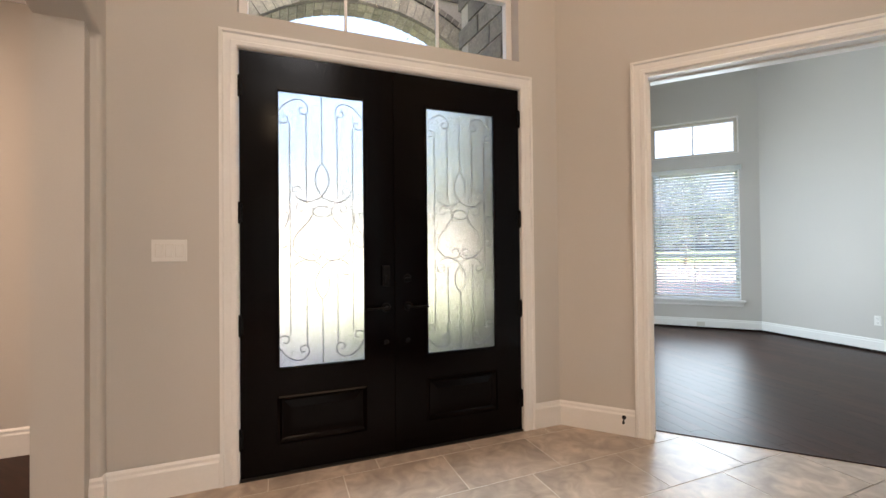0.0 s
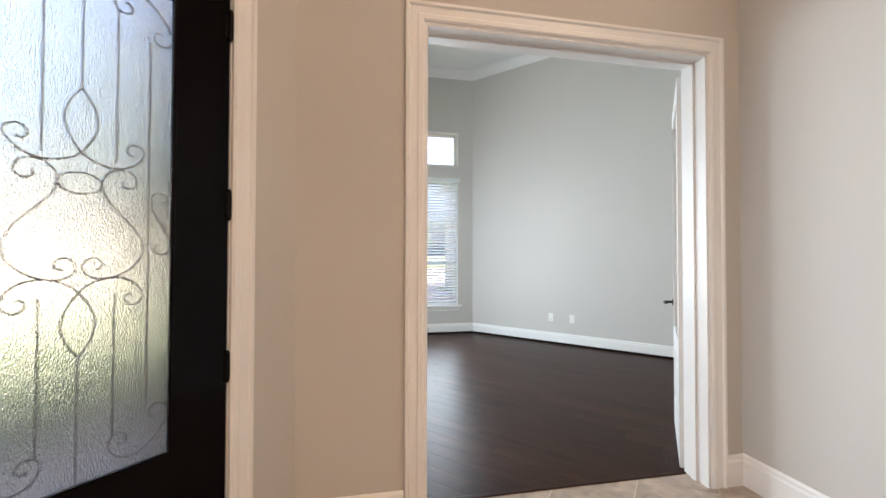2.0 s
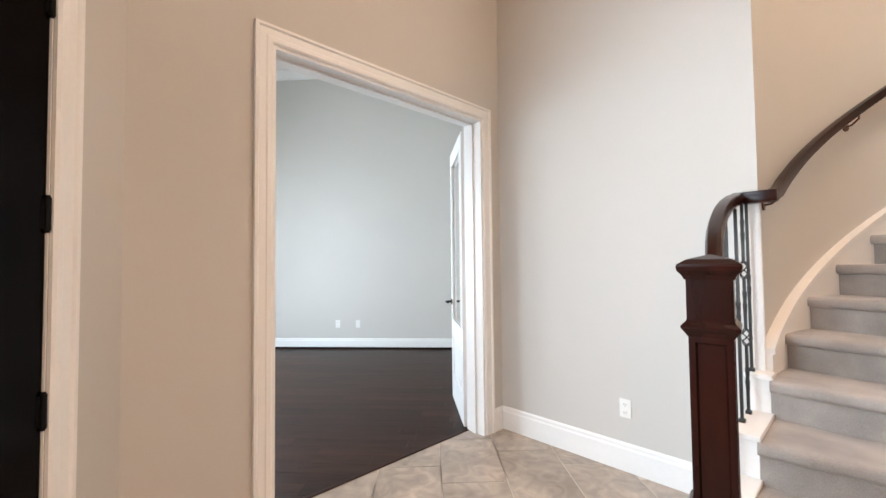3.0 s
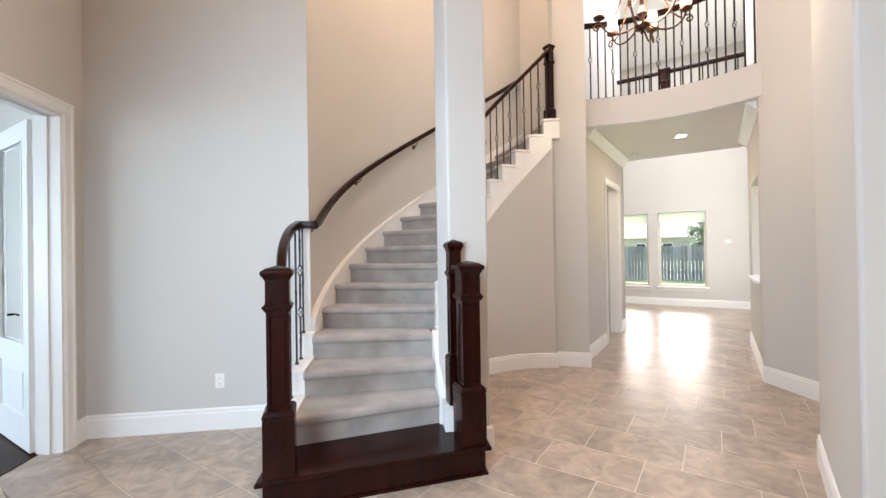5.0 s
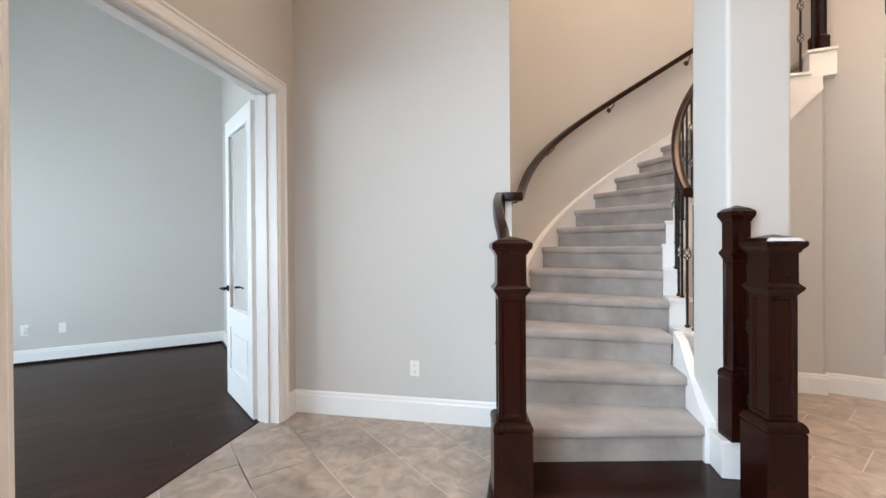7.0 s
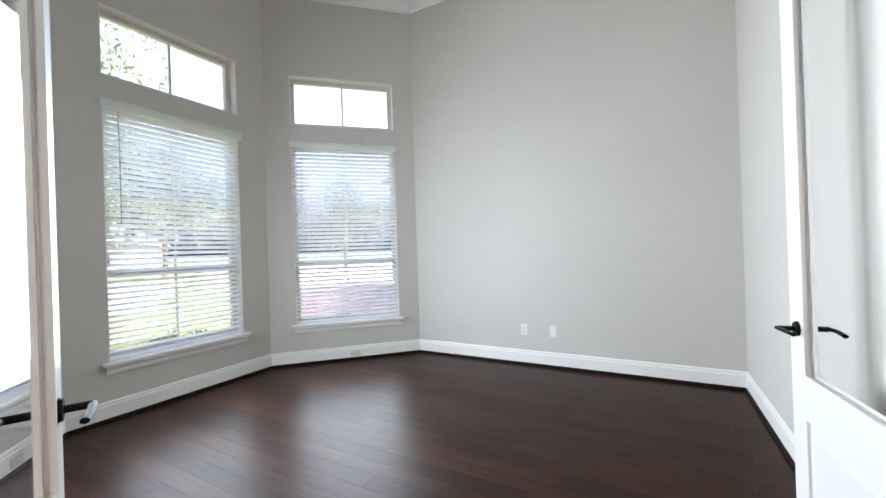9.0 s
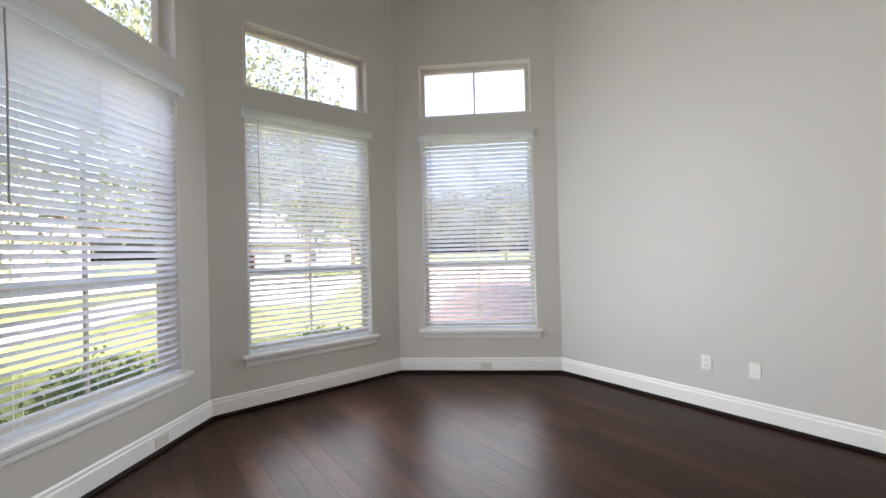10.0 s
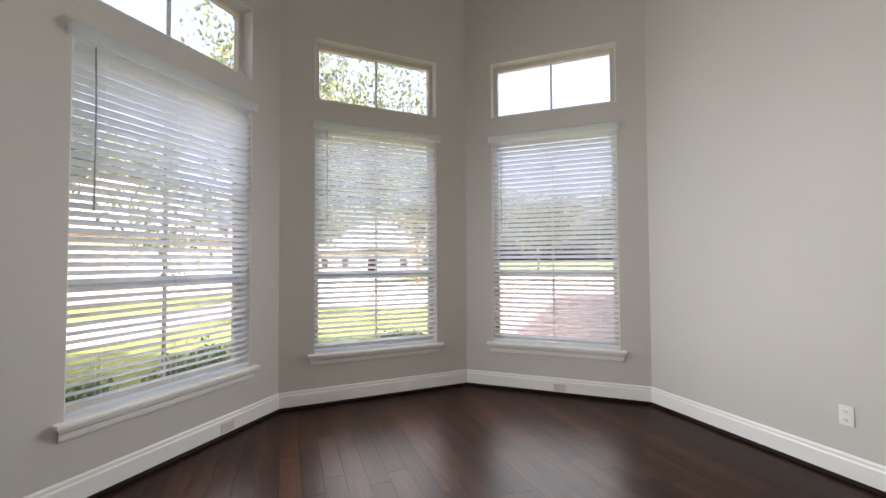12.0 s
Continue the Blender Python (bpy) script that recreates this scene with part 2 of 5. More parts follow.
def sweep(bm, pts, profile):
    """A profile of (side, up) swept along points that keep upright; side is to the right of the way."""
    pts = [Vector(p) for p in pts]
    rings = []
    for i, p in enumerate(pts):
        a0 = (p - pts[i - 1]) if i else (pts[1] - p)
        a1 = (pts[i + 1] - p) if i + 1 < len(pts) else a0
        a0, a1 = Vector((a0.x, a0.y)).normalized(), Vector((a1.x, a1.y)).normalized()
        way = (a0 + a1).normalized()
        k = 1 / max(0.35, way.dot(a0))
        side = Vector((way.y, -way.x, 0)) * k
        rings.append([bm.verts.new(p + side * s + Vector((0, 0, u))) for s, u in profile])
    n = len(profile)
    for lo, hi in zip(rings, rings[1:]):
        for k in range(n):
            bm.faces.new((lo[k], lo[(k + 1) % n], hi[(k + 1) % n], hi[k]))
    bm.faces.new(rings[0][::-1])
    bm.faces.new(rings[-1])


def mesh(name, bm, mat, smooth=False):
    bmesh.ops.recalc_face_normals(bm, faces=bm.faces)
    me = bpy.data.meshes.new(name)
    bm.to_mesh(me)
    bm.free()
    me.materials.append(mat)
    if smooth:
        me.shade_smooth()
        me.set_sharp_from_angle(angle=radians(40))
    return me


def thing(name, label, category, m=None, group="", kind=""):
    ob = tagged(new(name), label, category, group, kind)
    ob.matrix_world = m or Matrix()
    return ob


def part(name, bm, mat, parent, label="", smooth=False, m=None):
    ob = new(name, mesh(name, bm, mat, smooth))
    ob.parent = parent
    if m:
        ob.matrix_basis = m
    return tagged(ob, label)


def setting(name, bm, mat, label, category="", smooth=False):
    return tagged(new(name, mesh(name, bm, mat, smooth)), label, category or name.split("_")[0], kind="structure")


def along(p0, p1, z=0.0):
    """A frame at p0 whose x runs to p1, y to the left of it, z up."""
    d = Vector((p1[0] - p0[0], p1[1] - p0[1]))
    return pose(p0[0], p0[1], z, 0, 0, math.degrees(math.atan2(d.y, d.x))), d.length


def wall(name, p0, p1, z0, z1, thick, openings=(), label="greige painted plaster wall", mat=None, e0=0.0, e1=0.0):
    """A wall whose seen face runs from p0 to p1 with the room on the right; thickness to the left. openings: (s0, s1, z0, z1)."""
    m, n = along(p0, p1)
    bm = bmesh.new()
    s = -e0
    spans = {}
    for o in openings:
        spans.setdefault((o[0], o[1]), []).append((o[2], o[3]))
    for (a0, a1), rows in sorted(spans.items()):
        if a0 > s:
            box(bm, s, 0, z0, a0, thick, z1, m)
        z = z0
        for lo, hi in sorted(rows):
            if lo > z:
                box(bm, a0, 0, z, a1, thick, lo, m)
            z = hi
        if z < z1:
            box(bm, a0, 0, z, a1, thick, z1, m)
        s = a1
    if s < n + e1:
        box(bm, s, 0, z0, n + e1, thick, z1, m)
    return setting(name, bm, mat or wall_paint, label, "wall")


BASE = [(0, 0), (0.016, 0), (0.016, 0.135), (0.011, 0.147), (0.011, 0.163), (0.004, 0.175), (0, 0.175)]


def baseboard(name, runs, height=0.185, label="white painted baseboard with a moulded top edge"):
    """Baseboards: each run a list of plan points with the room on the right."""
    bm = bmesh.new()
    for run in runs:
        sweep(bm, [(x, y, 0) for x, y in run], [(s + 0.0005, u * height / 0.175) for s, u in BASE])
    return setting(name, bm, trim_paint, label, "baseboard")


CASING = [(0.0, 0.0), (0.0, 0.012), (0.010, 0.019), (0.030, 0.019), (0.036, 0.015), (0.070, 0.015), (0.078, 0.024), (0.092, 0.024), (0.092, 0.0)]


def casing(bm, m, s0, s1, top, width=0.092):
    """Moulded casing round an opening, in a wall frame whose room side is -y."""
    k = width / 0.092
    loops = []
    for c, y in CASING:
        c *= k
        loops.append([bm.verts.new(m @ Vector(v)) for v in ((s0 - c, -y, 0), (s0 - c, -y, top + c), (s1 + c, -y, top + c), (s1 + c, -y, 0))])
    n = len(loops)
    for i in range(n):
        lo, hi = loops[i], loops[(i + 1) % n]
        for j in range(3):
            bm.faces.new((lo[j], lo[j + 1], hi[j + 1], hi[j]))
    bm.faces.new([q[0] for q in loops])
    bm.faces.new([q[3] for q in loops][::-1])


# ---- plan ----
C1 = Vector((-0.405, 3.615))                      # where the entry wall meets the study wall
DW, EW = Vector((-0.683, -0.730)), Vector((0.730, -0.683))


def ent(u, v):
    """Plan point from the entry's own axes: u along the door wall, v into the house."""
    p = C1 + DW * u + EW * v
    return (p.x, p.y)


MD = pose(C1.x, C1.y, 0, 0, 0, math.degrees(math.atan2(DW.y, DW.x)))   # the same axes as a frame
MH = Matrix.Translation((C1.x, C1.y, 0)) @ Matrix.Rotation(radians(1.5), 4, "Z") @ Matrix.Translation((-C1.x, -C1.y, 0)) @ MD


def enth(u, v):
    """The same for the hall, whose axis is turned a little."""
    p = MH @ Vector((u, v, 0))
    return (p.x, p.y)


FH = 6.1                                          # foyer height
SH = 4.48                                         # study height
YW = 3.615                                        # foyer face of the study wall
YS = 3.785                                        # its study face
OP0, OP1, OPT = 0.195, 1.842, 2.475               # study opening
SN, S0, SA, SB, SC, SD = (-0.36, YS), (-1.32, 4.50), (-1.32, 7.10), (0.0, 8.435), (1.775, 8.435), (4.05, 5.90)
SE = (4.05 - 0.700 * 2.95, 5.90 - 0.714 * 2.95)
CX, CY, RI, RO = 2.06, -0.45, 1.30, 2.36          # the stair's turn
COLUMN = [(1.338, 0.541), (1.305, 0.833), (1.620, 0.876), (1.655, 0.583)]
X3, Y3 = 2.06, 1.905                              # stair-side wall and its end
ZL = 3.0                                          # low ceiling over the hall
Z2 = 3.35                                         # upper floor

# ---- structure: foyer ----
D0, D1, DT = 0.315, 2.145, 2.448
T0, T1, TZ0, TZ1 = D0, D1, 2.650, 3.60
wall("wall_entry", ent(2.755, 0), ent(0, 0), 0, FH, 0.22, [(2.755 - D1, 2.755 - D0, 0, DT), (2.755 - T1, 2.755 - T0, TZ0, TZ1)], e0=0.3, e1=0.18)
wall("wall_study_opening", (C1.x, YW), (X3, YW), 0, FH, YS - YW, [(OP0 - C1.x, OP1 - C1.x, 0, OPT)], e1=0.16)
wall("wall_stair_side", (X3, YW), (X3, Y3), 0, FH, 0.16)


def arc(r, a0, a1, n=28):
    return [(CX + r * math.cos(radians(a0 + (a1 - a0) * i / n)), CY + r * math.sin(radians(a0 + (a1 - a0) * i / n))) for i in range(n + 1)]


def tighten(a):
    """How far the stairwell's wall draws in from a true circle, a radians into its turn."""
    return 0.14 * min(a, 1.1)


def curved_wall(name, r0, r1, a0, a1, z0, z1, label, n=28):
    bm = bmesh.new()
    inn, out = [], []
    for i in range(n + 1):
        a = radians(90 - a0 - (a1 - a0) * i / n)
        for r, row in ((r0, inn), (r1, out)):
            row.append((CX + (r - tighten(a)) * math.sin(a), CY + (r - tighten(a)) * math.cos(a)))
    rings = [[bm.verts.new((*p, z)) for p, z in ((i_, z0), (o_, z0), (o_, z1), (i_, z1))] for i_, o_ in zip(inn, out)]
    for lo, hi in zip(rings, rings[1:]):
        for j in range(4):
            bm.faces.new((lo[j], lo[(j + 1) % 4], hi[(j + 1) % 4], hi[j]))
    bm.faces.new(rings[0][::-1])
    bm.faces.new(rings[-1])
    return setting(name, bm, wall_paint, label, "wall", smooth=True)


curved_wall("wall_stair_curve", RO, RO + 0.15, 89.7, -10, 0, FH, "tall curved greige stairwell wall", n=40)

# arch wall to the dining room
AZ, AR = 2.38, 0.40
bm = bmesh.new()
J0, J1, AE = -0.02, 2.93, 4.35


def arch_plane(v, back=0.0):
    """How far out the arch wall's face stands, v into the house: it runs a little askew."""
    return 2.755 + 0.0644 * (v - J0) + back


NA = 28
ring = [(-0.25, 0), (J0, 0)]
AH = (J1 - J0) / 2
RA = (AH * AH + AR * AR) / (2 * AR)
for i in range(NA + 1):
    v = -AH + 2 * AH * i / NA
    ring.append((J0 + AH + v, AZ + AR - RA + math.sqrt(RA * RA - v * v)))
ring += [(J1, 0), (AE, 0), (AE, FH), (-0.25, FH)]
near = [bm.verts.new(MH @ Vector((arch_plane(v), v, z))) for v, z in ring]
back = [bm.verts.new(MH @ Vector((arch_plane(v, 0.245), v, z))) for v, z in ring]
bm.faces.new(near)
bm.faces.new(back[::-1])
for i in range(len(ring)):
    j = (i + 1) % len(ring)
    bm.faces.new((near[j], near[i], back[i], back[j]))
wall_arch = setting("wall_arch", bm, wall_paint, "greige wall with an arched opening to the dining room", "wall")
# bullnose corners
mod = wall_arch.modifiers.new("bevel", "BEVEL")
mod.width, mod.segments, mod.limit_method, mod.angle_limit = 0.018, 3, "ANGLE", radians(60)

# hall portal piers, hall walls, living room
bm = bmesh.new()
prism(bm, [(3.219, -0.718), (3.285, -0.80), (3.14, -1.14), enth(1.10, 6.22), enth(0.90, 6.27), (3.85, -0.58)], 0, FH)
setting("wall_pier_stair", bm, wall_paint, "greige angled wall pier beside the stair", "wall")
bm = bmesh.new()
prism(bm, [enth(2.88, 6.18), enth(3.50, 5.42), enth(3.68, 5.57), enth(3.11, 6.3), enth(2.88, 6.3)], 0, FH)
setting("wall_pier_hall", bm, wall_paint, "greige angled wall pier at the hall", "wall")
wall("wall_hall_stair_side", enth(1.10, 6.22), enth(1.10, 8.72), 0, FH, 0.14, [(1.05, 1.95, 0, 2.40)])
wall("wall_hall_arch_side", enth(2.89, 8.3), enth(2.89, 6.2), 0, FH, 0.22, [(0.55, 1.75, 1.02, 2.25)])
wall("wall_living_back", enth(-3.6, 12.3), enth(3.40, 12.3), 0, 6.1, 0.2, [(3.60, 4.64, 0.465, 2.30), (4.855, 5.880, 0.465, 2.30)], e1=0.2)
wall("wall_living_side", enth(3.40, 12.3), enth(3.40, 8.3), 0, 6.1, 0.2, e1=0.2)
bm = bmesh.new()
box(bm, 3.26, 10.6, 2.75, 3.398, 12.298, 6.09, MH)
setting("wall_living_bulkhead", bm, wall_paint, "greige bulkhead along the living room wall", "wall")
wall("wall_living_far", enth(-3.6, 8.72), enth(-3.6, 12.3), 0, 6.1, 0.2)
wall("wall_living_near", enth(1.10, 8.72), enth(-3.6, 8.72), 0, 6.1, 0.14)
wall("wall_side_passage", enth(3.50, 5.40), enth(4.5, 4.5), 0, FH, 0.2)
# dining room shell
wall("wall_dining_front", enth(5.9, -0.97), enth(3.0, -0.97), 0, 3.05, 0.2, e0=0.2, e1=0.2)
wall("wall_dining_side", enth(5.9, 4.5), enth(5.9, -0.97), 0, 3.05, 0.2)
wall("wall_dining_angle", enth(3.195, 2.97), enth(3.66, 3.91), 0, 3.05, 0.16)
wall("wall_dining_back", enth(3.66, 3.91), enth(5.9, 3.91), 0, 3.05, 0.2)
wall("wall_dining_return", enth(3.0, -0.97), enth(3.0, 0.04), 0, 3.05, 0.2)

# ceilings
bm = bmesh.new()
prism(bm, [enth(-6, -1), enth(6.5, -1), enth(6.5, 12.6), enth(-6, 12.6)], FH, FH + 0.2)
setting("ceiling_foyer", bm, ceiling_paint, "high white textured ceiling")
bm = bmesh.new()
prism(bm, [SN, S0, SA, SB, SC, SD, SE, (X3 + 0.16, YS)], SH, SH + 0.2)
setting("ceiling_study", bm, ceiling_paint, "white study ceiling")
bm = bmesh.new()
prism(bm, [enth(3.0, -1.1), enth(6.1, -1.1), enth(6.1, 4.1), enth(3.25, 4.1)], 3.05, 3.2)
setting("ceiling_dining", bm, ceiling_paint, "white dining room ceiling")
# upper floor over the hall, with a hollow front edge
bm = bmesh.new()
front = [(u, max(6.12, 6.365 - 0.235 * ((u - 2.02) / 0.92) ** 2)) for u in (0.85 + 2.25 * i / 30 for i in range(31))]
prism(bm, [enth(*p) for p in front] + [enth(3.1, 8.75), enth(0.85, 8.75)], ZL, Z2)
setting("ceiling_hall", bm, wall_paint, "upper floor slab with a curved front over the hall")
bm = bmesh.new()
prism(bm, [enth(u, v + 0.012) for u, v in front] + [enth(2.89, 8.74), enth(1.10, 8.74)], ZL - 0.006, ZL - 0.002)
setting("ceiling_hall_skin", bm, ceiling_paint, "white painted hall ceiling", "ceiling")

# ---- structure: study ----
WZ0, WZ1, TZA, TZB = 0.477, 2.615, 2.838, 3.425   # study windows and their transoms
WIN_LEFT, WIN_BAY, WIN_FRONT = (5.545 - S0[1], 6.785 - S0[1]), (0.302, 1.534), (0.287, 1.518)


def room_walls(z1, thick):
    for name, p, q, span in (("left", S0, SA, WIN_LEFT), ("bay", SA, SB, WIN_BAY), ("front", SB, SC, WIN_FRONT)):
        wall("wall_study_" + name, p, q, -0.1, z1, thick, [(*span, WZ0, WZ1), (*span, TZA, TZB)], e0=0.0 if name == "left" else 0.08, e1=0.08)
    wall("wall_study_blank", SC, SD, -0.1, z1, thick, e0=0.08, e1=0.1)
    wall("wall_study_inner", SD, SE, -0.1, z1, thick)


room_walls(SH + 0.05, 0.18)
bm = bmesh.new()
prism(bm, [SN, (-0.60, 3.735), (-1.50, 4.42), (-1.50, 4.499), S0], -0.1, SH + 0.05)
setting("wall_study_near", bm, wall_paint, "greige painted plaster wall", "wall")

# ---- floors ----
bm = bmesh.new()
box(bm, -6, 3.2, -0.25, 3.6, 12.6, -0.0010, MH)
box(bm, -0.0, -0.3, -0.25, 3.0, 3.2, -0.0012, MH)
prism(bm, [enth(0, 0.1), (C1.x + 0.02, YW + 0.175), (2.2, YW + 0.175), (4.6, 2.0), enth(-2.6, 3.4), enth(0, 3.2)], -0.25, -0.0016)
box(bm, 1.0, 1.0, -0.25, 2.3, 3.7, -0.0020)
setting("floor_bed", bm, grout_mat, "pale grout bed under porcelain tiles", "floor")
bm = bmesh.new()
box(bm, 3.0, -1.2, -0.25, 6.2, 4.5, -0.0004, MH)
setting("floor_dining", bm, plank_mat, "dark stained hardwood dining floor", "floor")
bm = bmesh.new()
prism(bm, [SN, S0, SA, SB, SC, SD, SE, (X3, YW + 0.172)], -0.15, -0.014)
setting("floor_study", bm, dark_slot, "subfloor under dark hardwood planks", "floor")

# ---- trim ----
BH, BS = 0.178, 0.165
baseboard("baseboard_foyer", [
    [enth(3.0, J0), enth(2.755, J0), enth(2.755, -0.06), ent(D1 + 0.095, 0)],
    [ent(D0 - 0.095, 0), (C1.x, C1.y), (OP0 - 0.095, YW)],
    [(OP1 + 0.095, YW), (X3, YW), (X3, Y3)],
    [enth(arch_plane(AE, 0.245), AE), enth(arch_plane(AE), AE), enth(arch_plane(J1), J1), enth(arch_plane(J1, 0.245), J1)],
    [COLUMN[1], COLUMN[0], COLUMN[3], COLUMN[2]],
    arc(1.185, 80, -15, 16) + [(3.285, -0.80), (3.14, -1.14), enth(1.105, 6.20), enth(1.10, 7.16)],
    [enth(1.10, 8.27), enth(1.10, 8.72)],
    [enth(2.89, 8.3), enth(2.89, 6.18), enth(3.50, 5.42)],
    [enth(-3.6, 12.3), enth(3.40, 12.3), enth(3.40, 8.3)],
    [enth(3.20, 2.98), enth(3.66, 3.91), enth(5.9, 3.91)],
    [enth(5.9, -0.97), enth(3.0, -0.97), enth(3.0, 0.0)]], BH)
study_run = [(OP0 - 0.1, YS), SN, S0, SA, SB, SC, SD, SE, (OP1 + 0.1, YS)]
baseboard("baseboard_study", [study_run], BS)
bm = bmesh.new()
sweep(bm, [(x, y, 0) for x, y in study_run], [(0.0165, 0), (0.037, 0), (0.036, 0.014), (0.030, 0.024), (0.0165, 0.030)])
setting("trim_shoe", bm, shoe_wood, "dark wooden shoe moulding along the baseboard", "trim")


def crown(name, runs, z, size=0.11):
    bm = bmesh.new()
    prof = [(0.0005, -size), (0.010, -size), (0.018, -size * 0.82), (size * 0.35, -size * 0.60), (size * 0.70, -size * 0.22), (size * 0.92, -size * 0.12), (size * 0.92, -0.0005), (0.0005, -0.0005)]
    for run in runs:
        sweep(bm, [(x, y, z) for x, y in run], prof)
    return setting(name, bm, trim_paint, "white crown moulding under the ceiling", "trim")


crown("trim_crown_study", [[SN, S0, SA, SB, SC, SD, SE]], SH, 0.13)
crown("trim_crown_dining", [[enth(5.9, -0.97), enth(3.0, -0.97), enth(3.0, 0.03)]], 3.05, 0.12)
crown("trim_crown_hall", [[enth(1.10, 6.24), enth(1.10, 8.70)], [enth(2.89, 8.3), enth(2.89, 6.28)]], ZL - 0.006, 0.12)

# casings and jambs
m_open, _n = along((C1.x, YW), (X3, YW))
bm = bmesh.new()
casing(bm, m_open, OP0 - C1.x, OP1 - C1.x, OPT)
setting("trim_casing_study", bm, trim_paint, "white moulded casing round the study opening", "trim")
bm = bmesh.new()
casing(bm, pose(OP1, YS, 0, 0, 0, 180), 0, OP1 - OP0, OPT)
setting("trim_casing_study_inside", bm, trim_paint, "white moulded casing round the study opening", "trim")
bm = bmesh.new()
for x0, x1 in ((OP0, OP0 + 0.018), (OP1 - 0.018, OP1)):
    box(bm, x0, YW - 0.004, 0.0, x1, YS + 0.004, OPT - 0.018)
box(bm, OP0, YW - 0.004, OPT - 0.018, OP1, YS + 0.004, OPT)
for x0, x1 in ((OP0 + 0.018, OP0 + 0.030), (OP1 - 0.030, OP1 - 0.018)):
    box(bm, x0, YW + 0.075, 0.0, x1, YW + 0.112, OPT - 0.030)
box(bm, OP0 + 0.018, YW + 0.075, OPT - 0.030, OP1 - 0.018, YW + 0.112, OPT - 0.018)
setting("trim_jamb_study", bm, trim_paint, "white door jamb with stops at the study opening", "trim")
m_ent, _n = along(ent(2.755, 0), ent(0, 0))
bm = bmesh.new()
casing(bm, m_ent, 2.755 - D1, 2.755 - D0, DT)
setting("trim_casing_entry", bm, trim_paint, "white moulded casing round the front doors", "trim")
bm = bmesh.new()
for u0, u1 in ((D0 + 0.001, D0 + 0.004), (D1 - 0.004, D1 - 0.001)):
    box(bm, u0, -0.21, 0, u1, -0.001, DT - 0.001, MD)
box(bm, D0, -0.21, DT - 0.004, D1, -0.001, DT - 0.001, MD)
setting("trim_jamb_entry", bm, trim_paint, "white front door jamb", "trim")
m_hall, _n = along(enth(1.10, 6.22), enth(1.10, 8.72))
bm = bmesh.new()
casing(bm, m_hall, 1.05, 1.95, 2.40)
box(bm, 1.05, -0.003, 0, 1.065, 0.143, 2.40, m_hall)
box(bm, 1.935, -0.003, 0, 1.95, 0.143, 2.40, m_hall)
setting("trim_casing_hall", bm, trim_paint, "white casing round a hall doorway", "trim")
bm = bmesh.new()
box(bm, 0.55, -0.05, 1.0, 1.75, 0.26, 1.035, along(enth(2.89, 8.3), enth(2.89, 6.2))[0], 0.008)
setting("trim_ledge_hall", bm, trim_paint, "white ledge in the hall's pass-through opening", "trim")

# ---- windows ----


def window(name, m, s0, s1, z0, z1, depth, bars, label, thick=0.05, mat=None):
    """A window in an opening of a wall frame (room at -y). bars: ('v', s) or ('h', z, height)."""
    w = tagged(new(name), label, "window", kind="structure")
    w.matrix_world = m
    mat = mat or vinyl
    bm = bmesh.new()
    y0, y1 = depth, depth + 0.055
    box(bm, s0, y0, z0, s0 + thick, y1, z1)
    box(bm, s1 - thick, y0, z0, s1, y1, z1)
    box(bm, s0 + thick, y0, z0, s1 - thick, y1, z0 + thick)
    box(bm, s0 + thick, y0, z1 - thick, s1 - thick, y1, z1)
    part("window_frame", bm, mat, w)
    for b in bars:
        bm = bmesh.new()
        if b[0] == "v":
            box(bm, b[1] - 0.009, y0 + 0.018, z0 + thick, b[1] + 0.009, y1 - 0.014, z1 - thick)
        else:
            box(bm, s0 + thick, y0 + 0.006, b[1] - b[2] / 2, s1 - thick, y1 - 0.004, b[1] + b[2] / 2)
        part("muntin" if b[0] == "v" or b[2] < 0.03 else "meeting_rail", bm, mat, w)
    bm = bmesh.new()
    box(bm, s0 + thick - 0.004, y0 + 0.030, z0 + thick - 0.004, s1 - thick + 0.004, y0 + 0.034, z1 - thick + 0.004)
    p = part("pane", bm, pane_glass, w)
    p.visible_shadow = False
    return w


def lit_reveal(parent, s0, s1, z0, z1, foot):
    """Daylight on an opening's painted reveal, put in as white boards on jambs and head, and its foot where there is no
    sill board.
    """
    t = 0.006
    for name, b in (("jamb_liner", (s0, z0, s0 + t, z1)), ("jamb_liner", (s1 - t, z0, s1, z1)), ("head_liner", (s0 + t, z1 - t, s1 - t, z1)), ("foot_liner", (s0 + t, z0, s1 - t, z0 + t)))[:4 if foot else 3]:
        bm = bmesh.new()
        box(bm, b[0], 0.002, b[1], b[2], 0.099, b[3])
        part(name, bm, trim_paint, parent)


def stool(parent, s0, s1, z):
    bm = bmesh.new()
    box(bm, s0 - 0.055, -0.055, z - 0.028, s1 + 0.055, 0.10, z, bevel=0.008)
    part("window_sill", bm, trim_paint, parent, "white painted sill board")
    bm = bmesh.new()
    prof = [(0.0, 0.0), (0.042, 0.0), (0.036, -0.020), (0.020, -0.034), (0.016, -0.062), (0.010, -0.075), (0.0, -0.075)]
    ends = []
    for s, k in ((s0 - 0.035, -1), (s1 + 0.035, 1)):
        ends.append([bm.verts.new((s + k * 0.4 * (y - 0.03), -y - 0.0005, z - 0.028 + h)) for y, h in prof])
    for i in range(len(prof)):
        j = (i + 1) % len(prof)
        bm.faces.new((ends[0][i], ends[0][j], ends[1][j], ends[1][i]))
    bm.faces.new(ends[0][::-1])
    bm.faces.new(ends[1])
    part("apron", bm, trim_paint, parent)


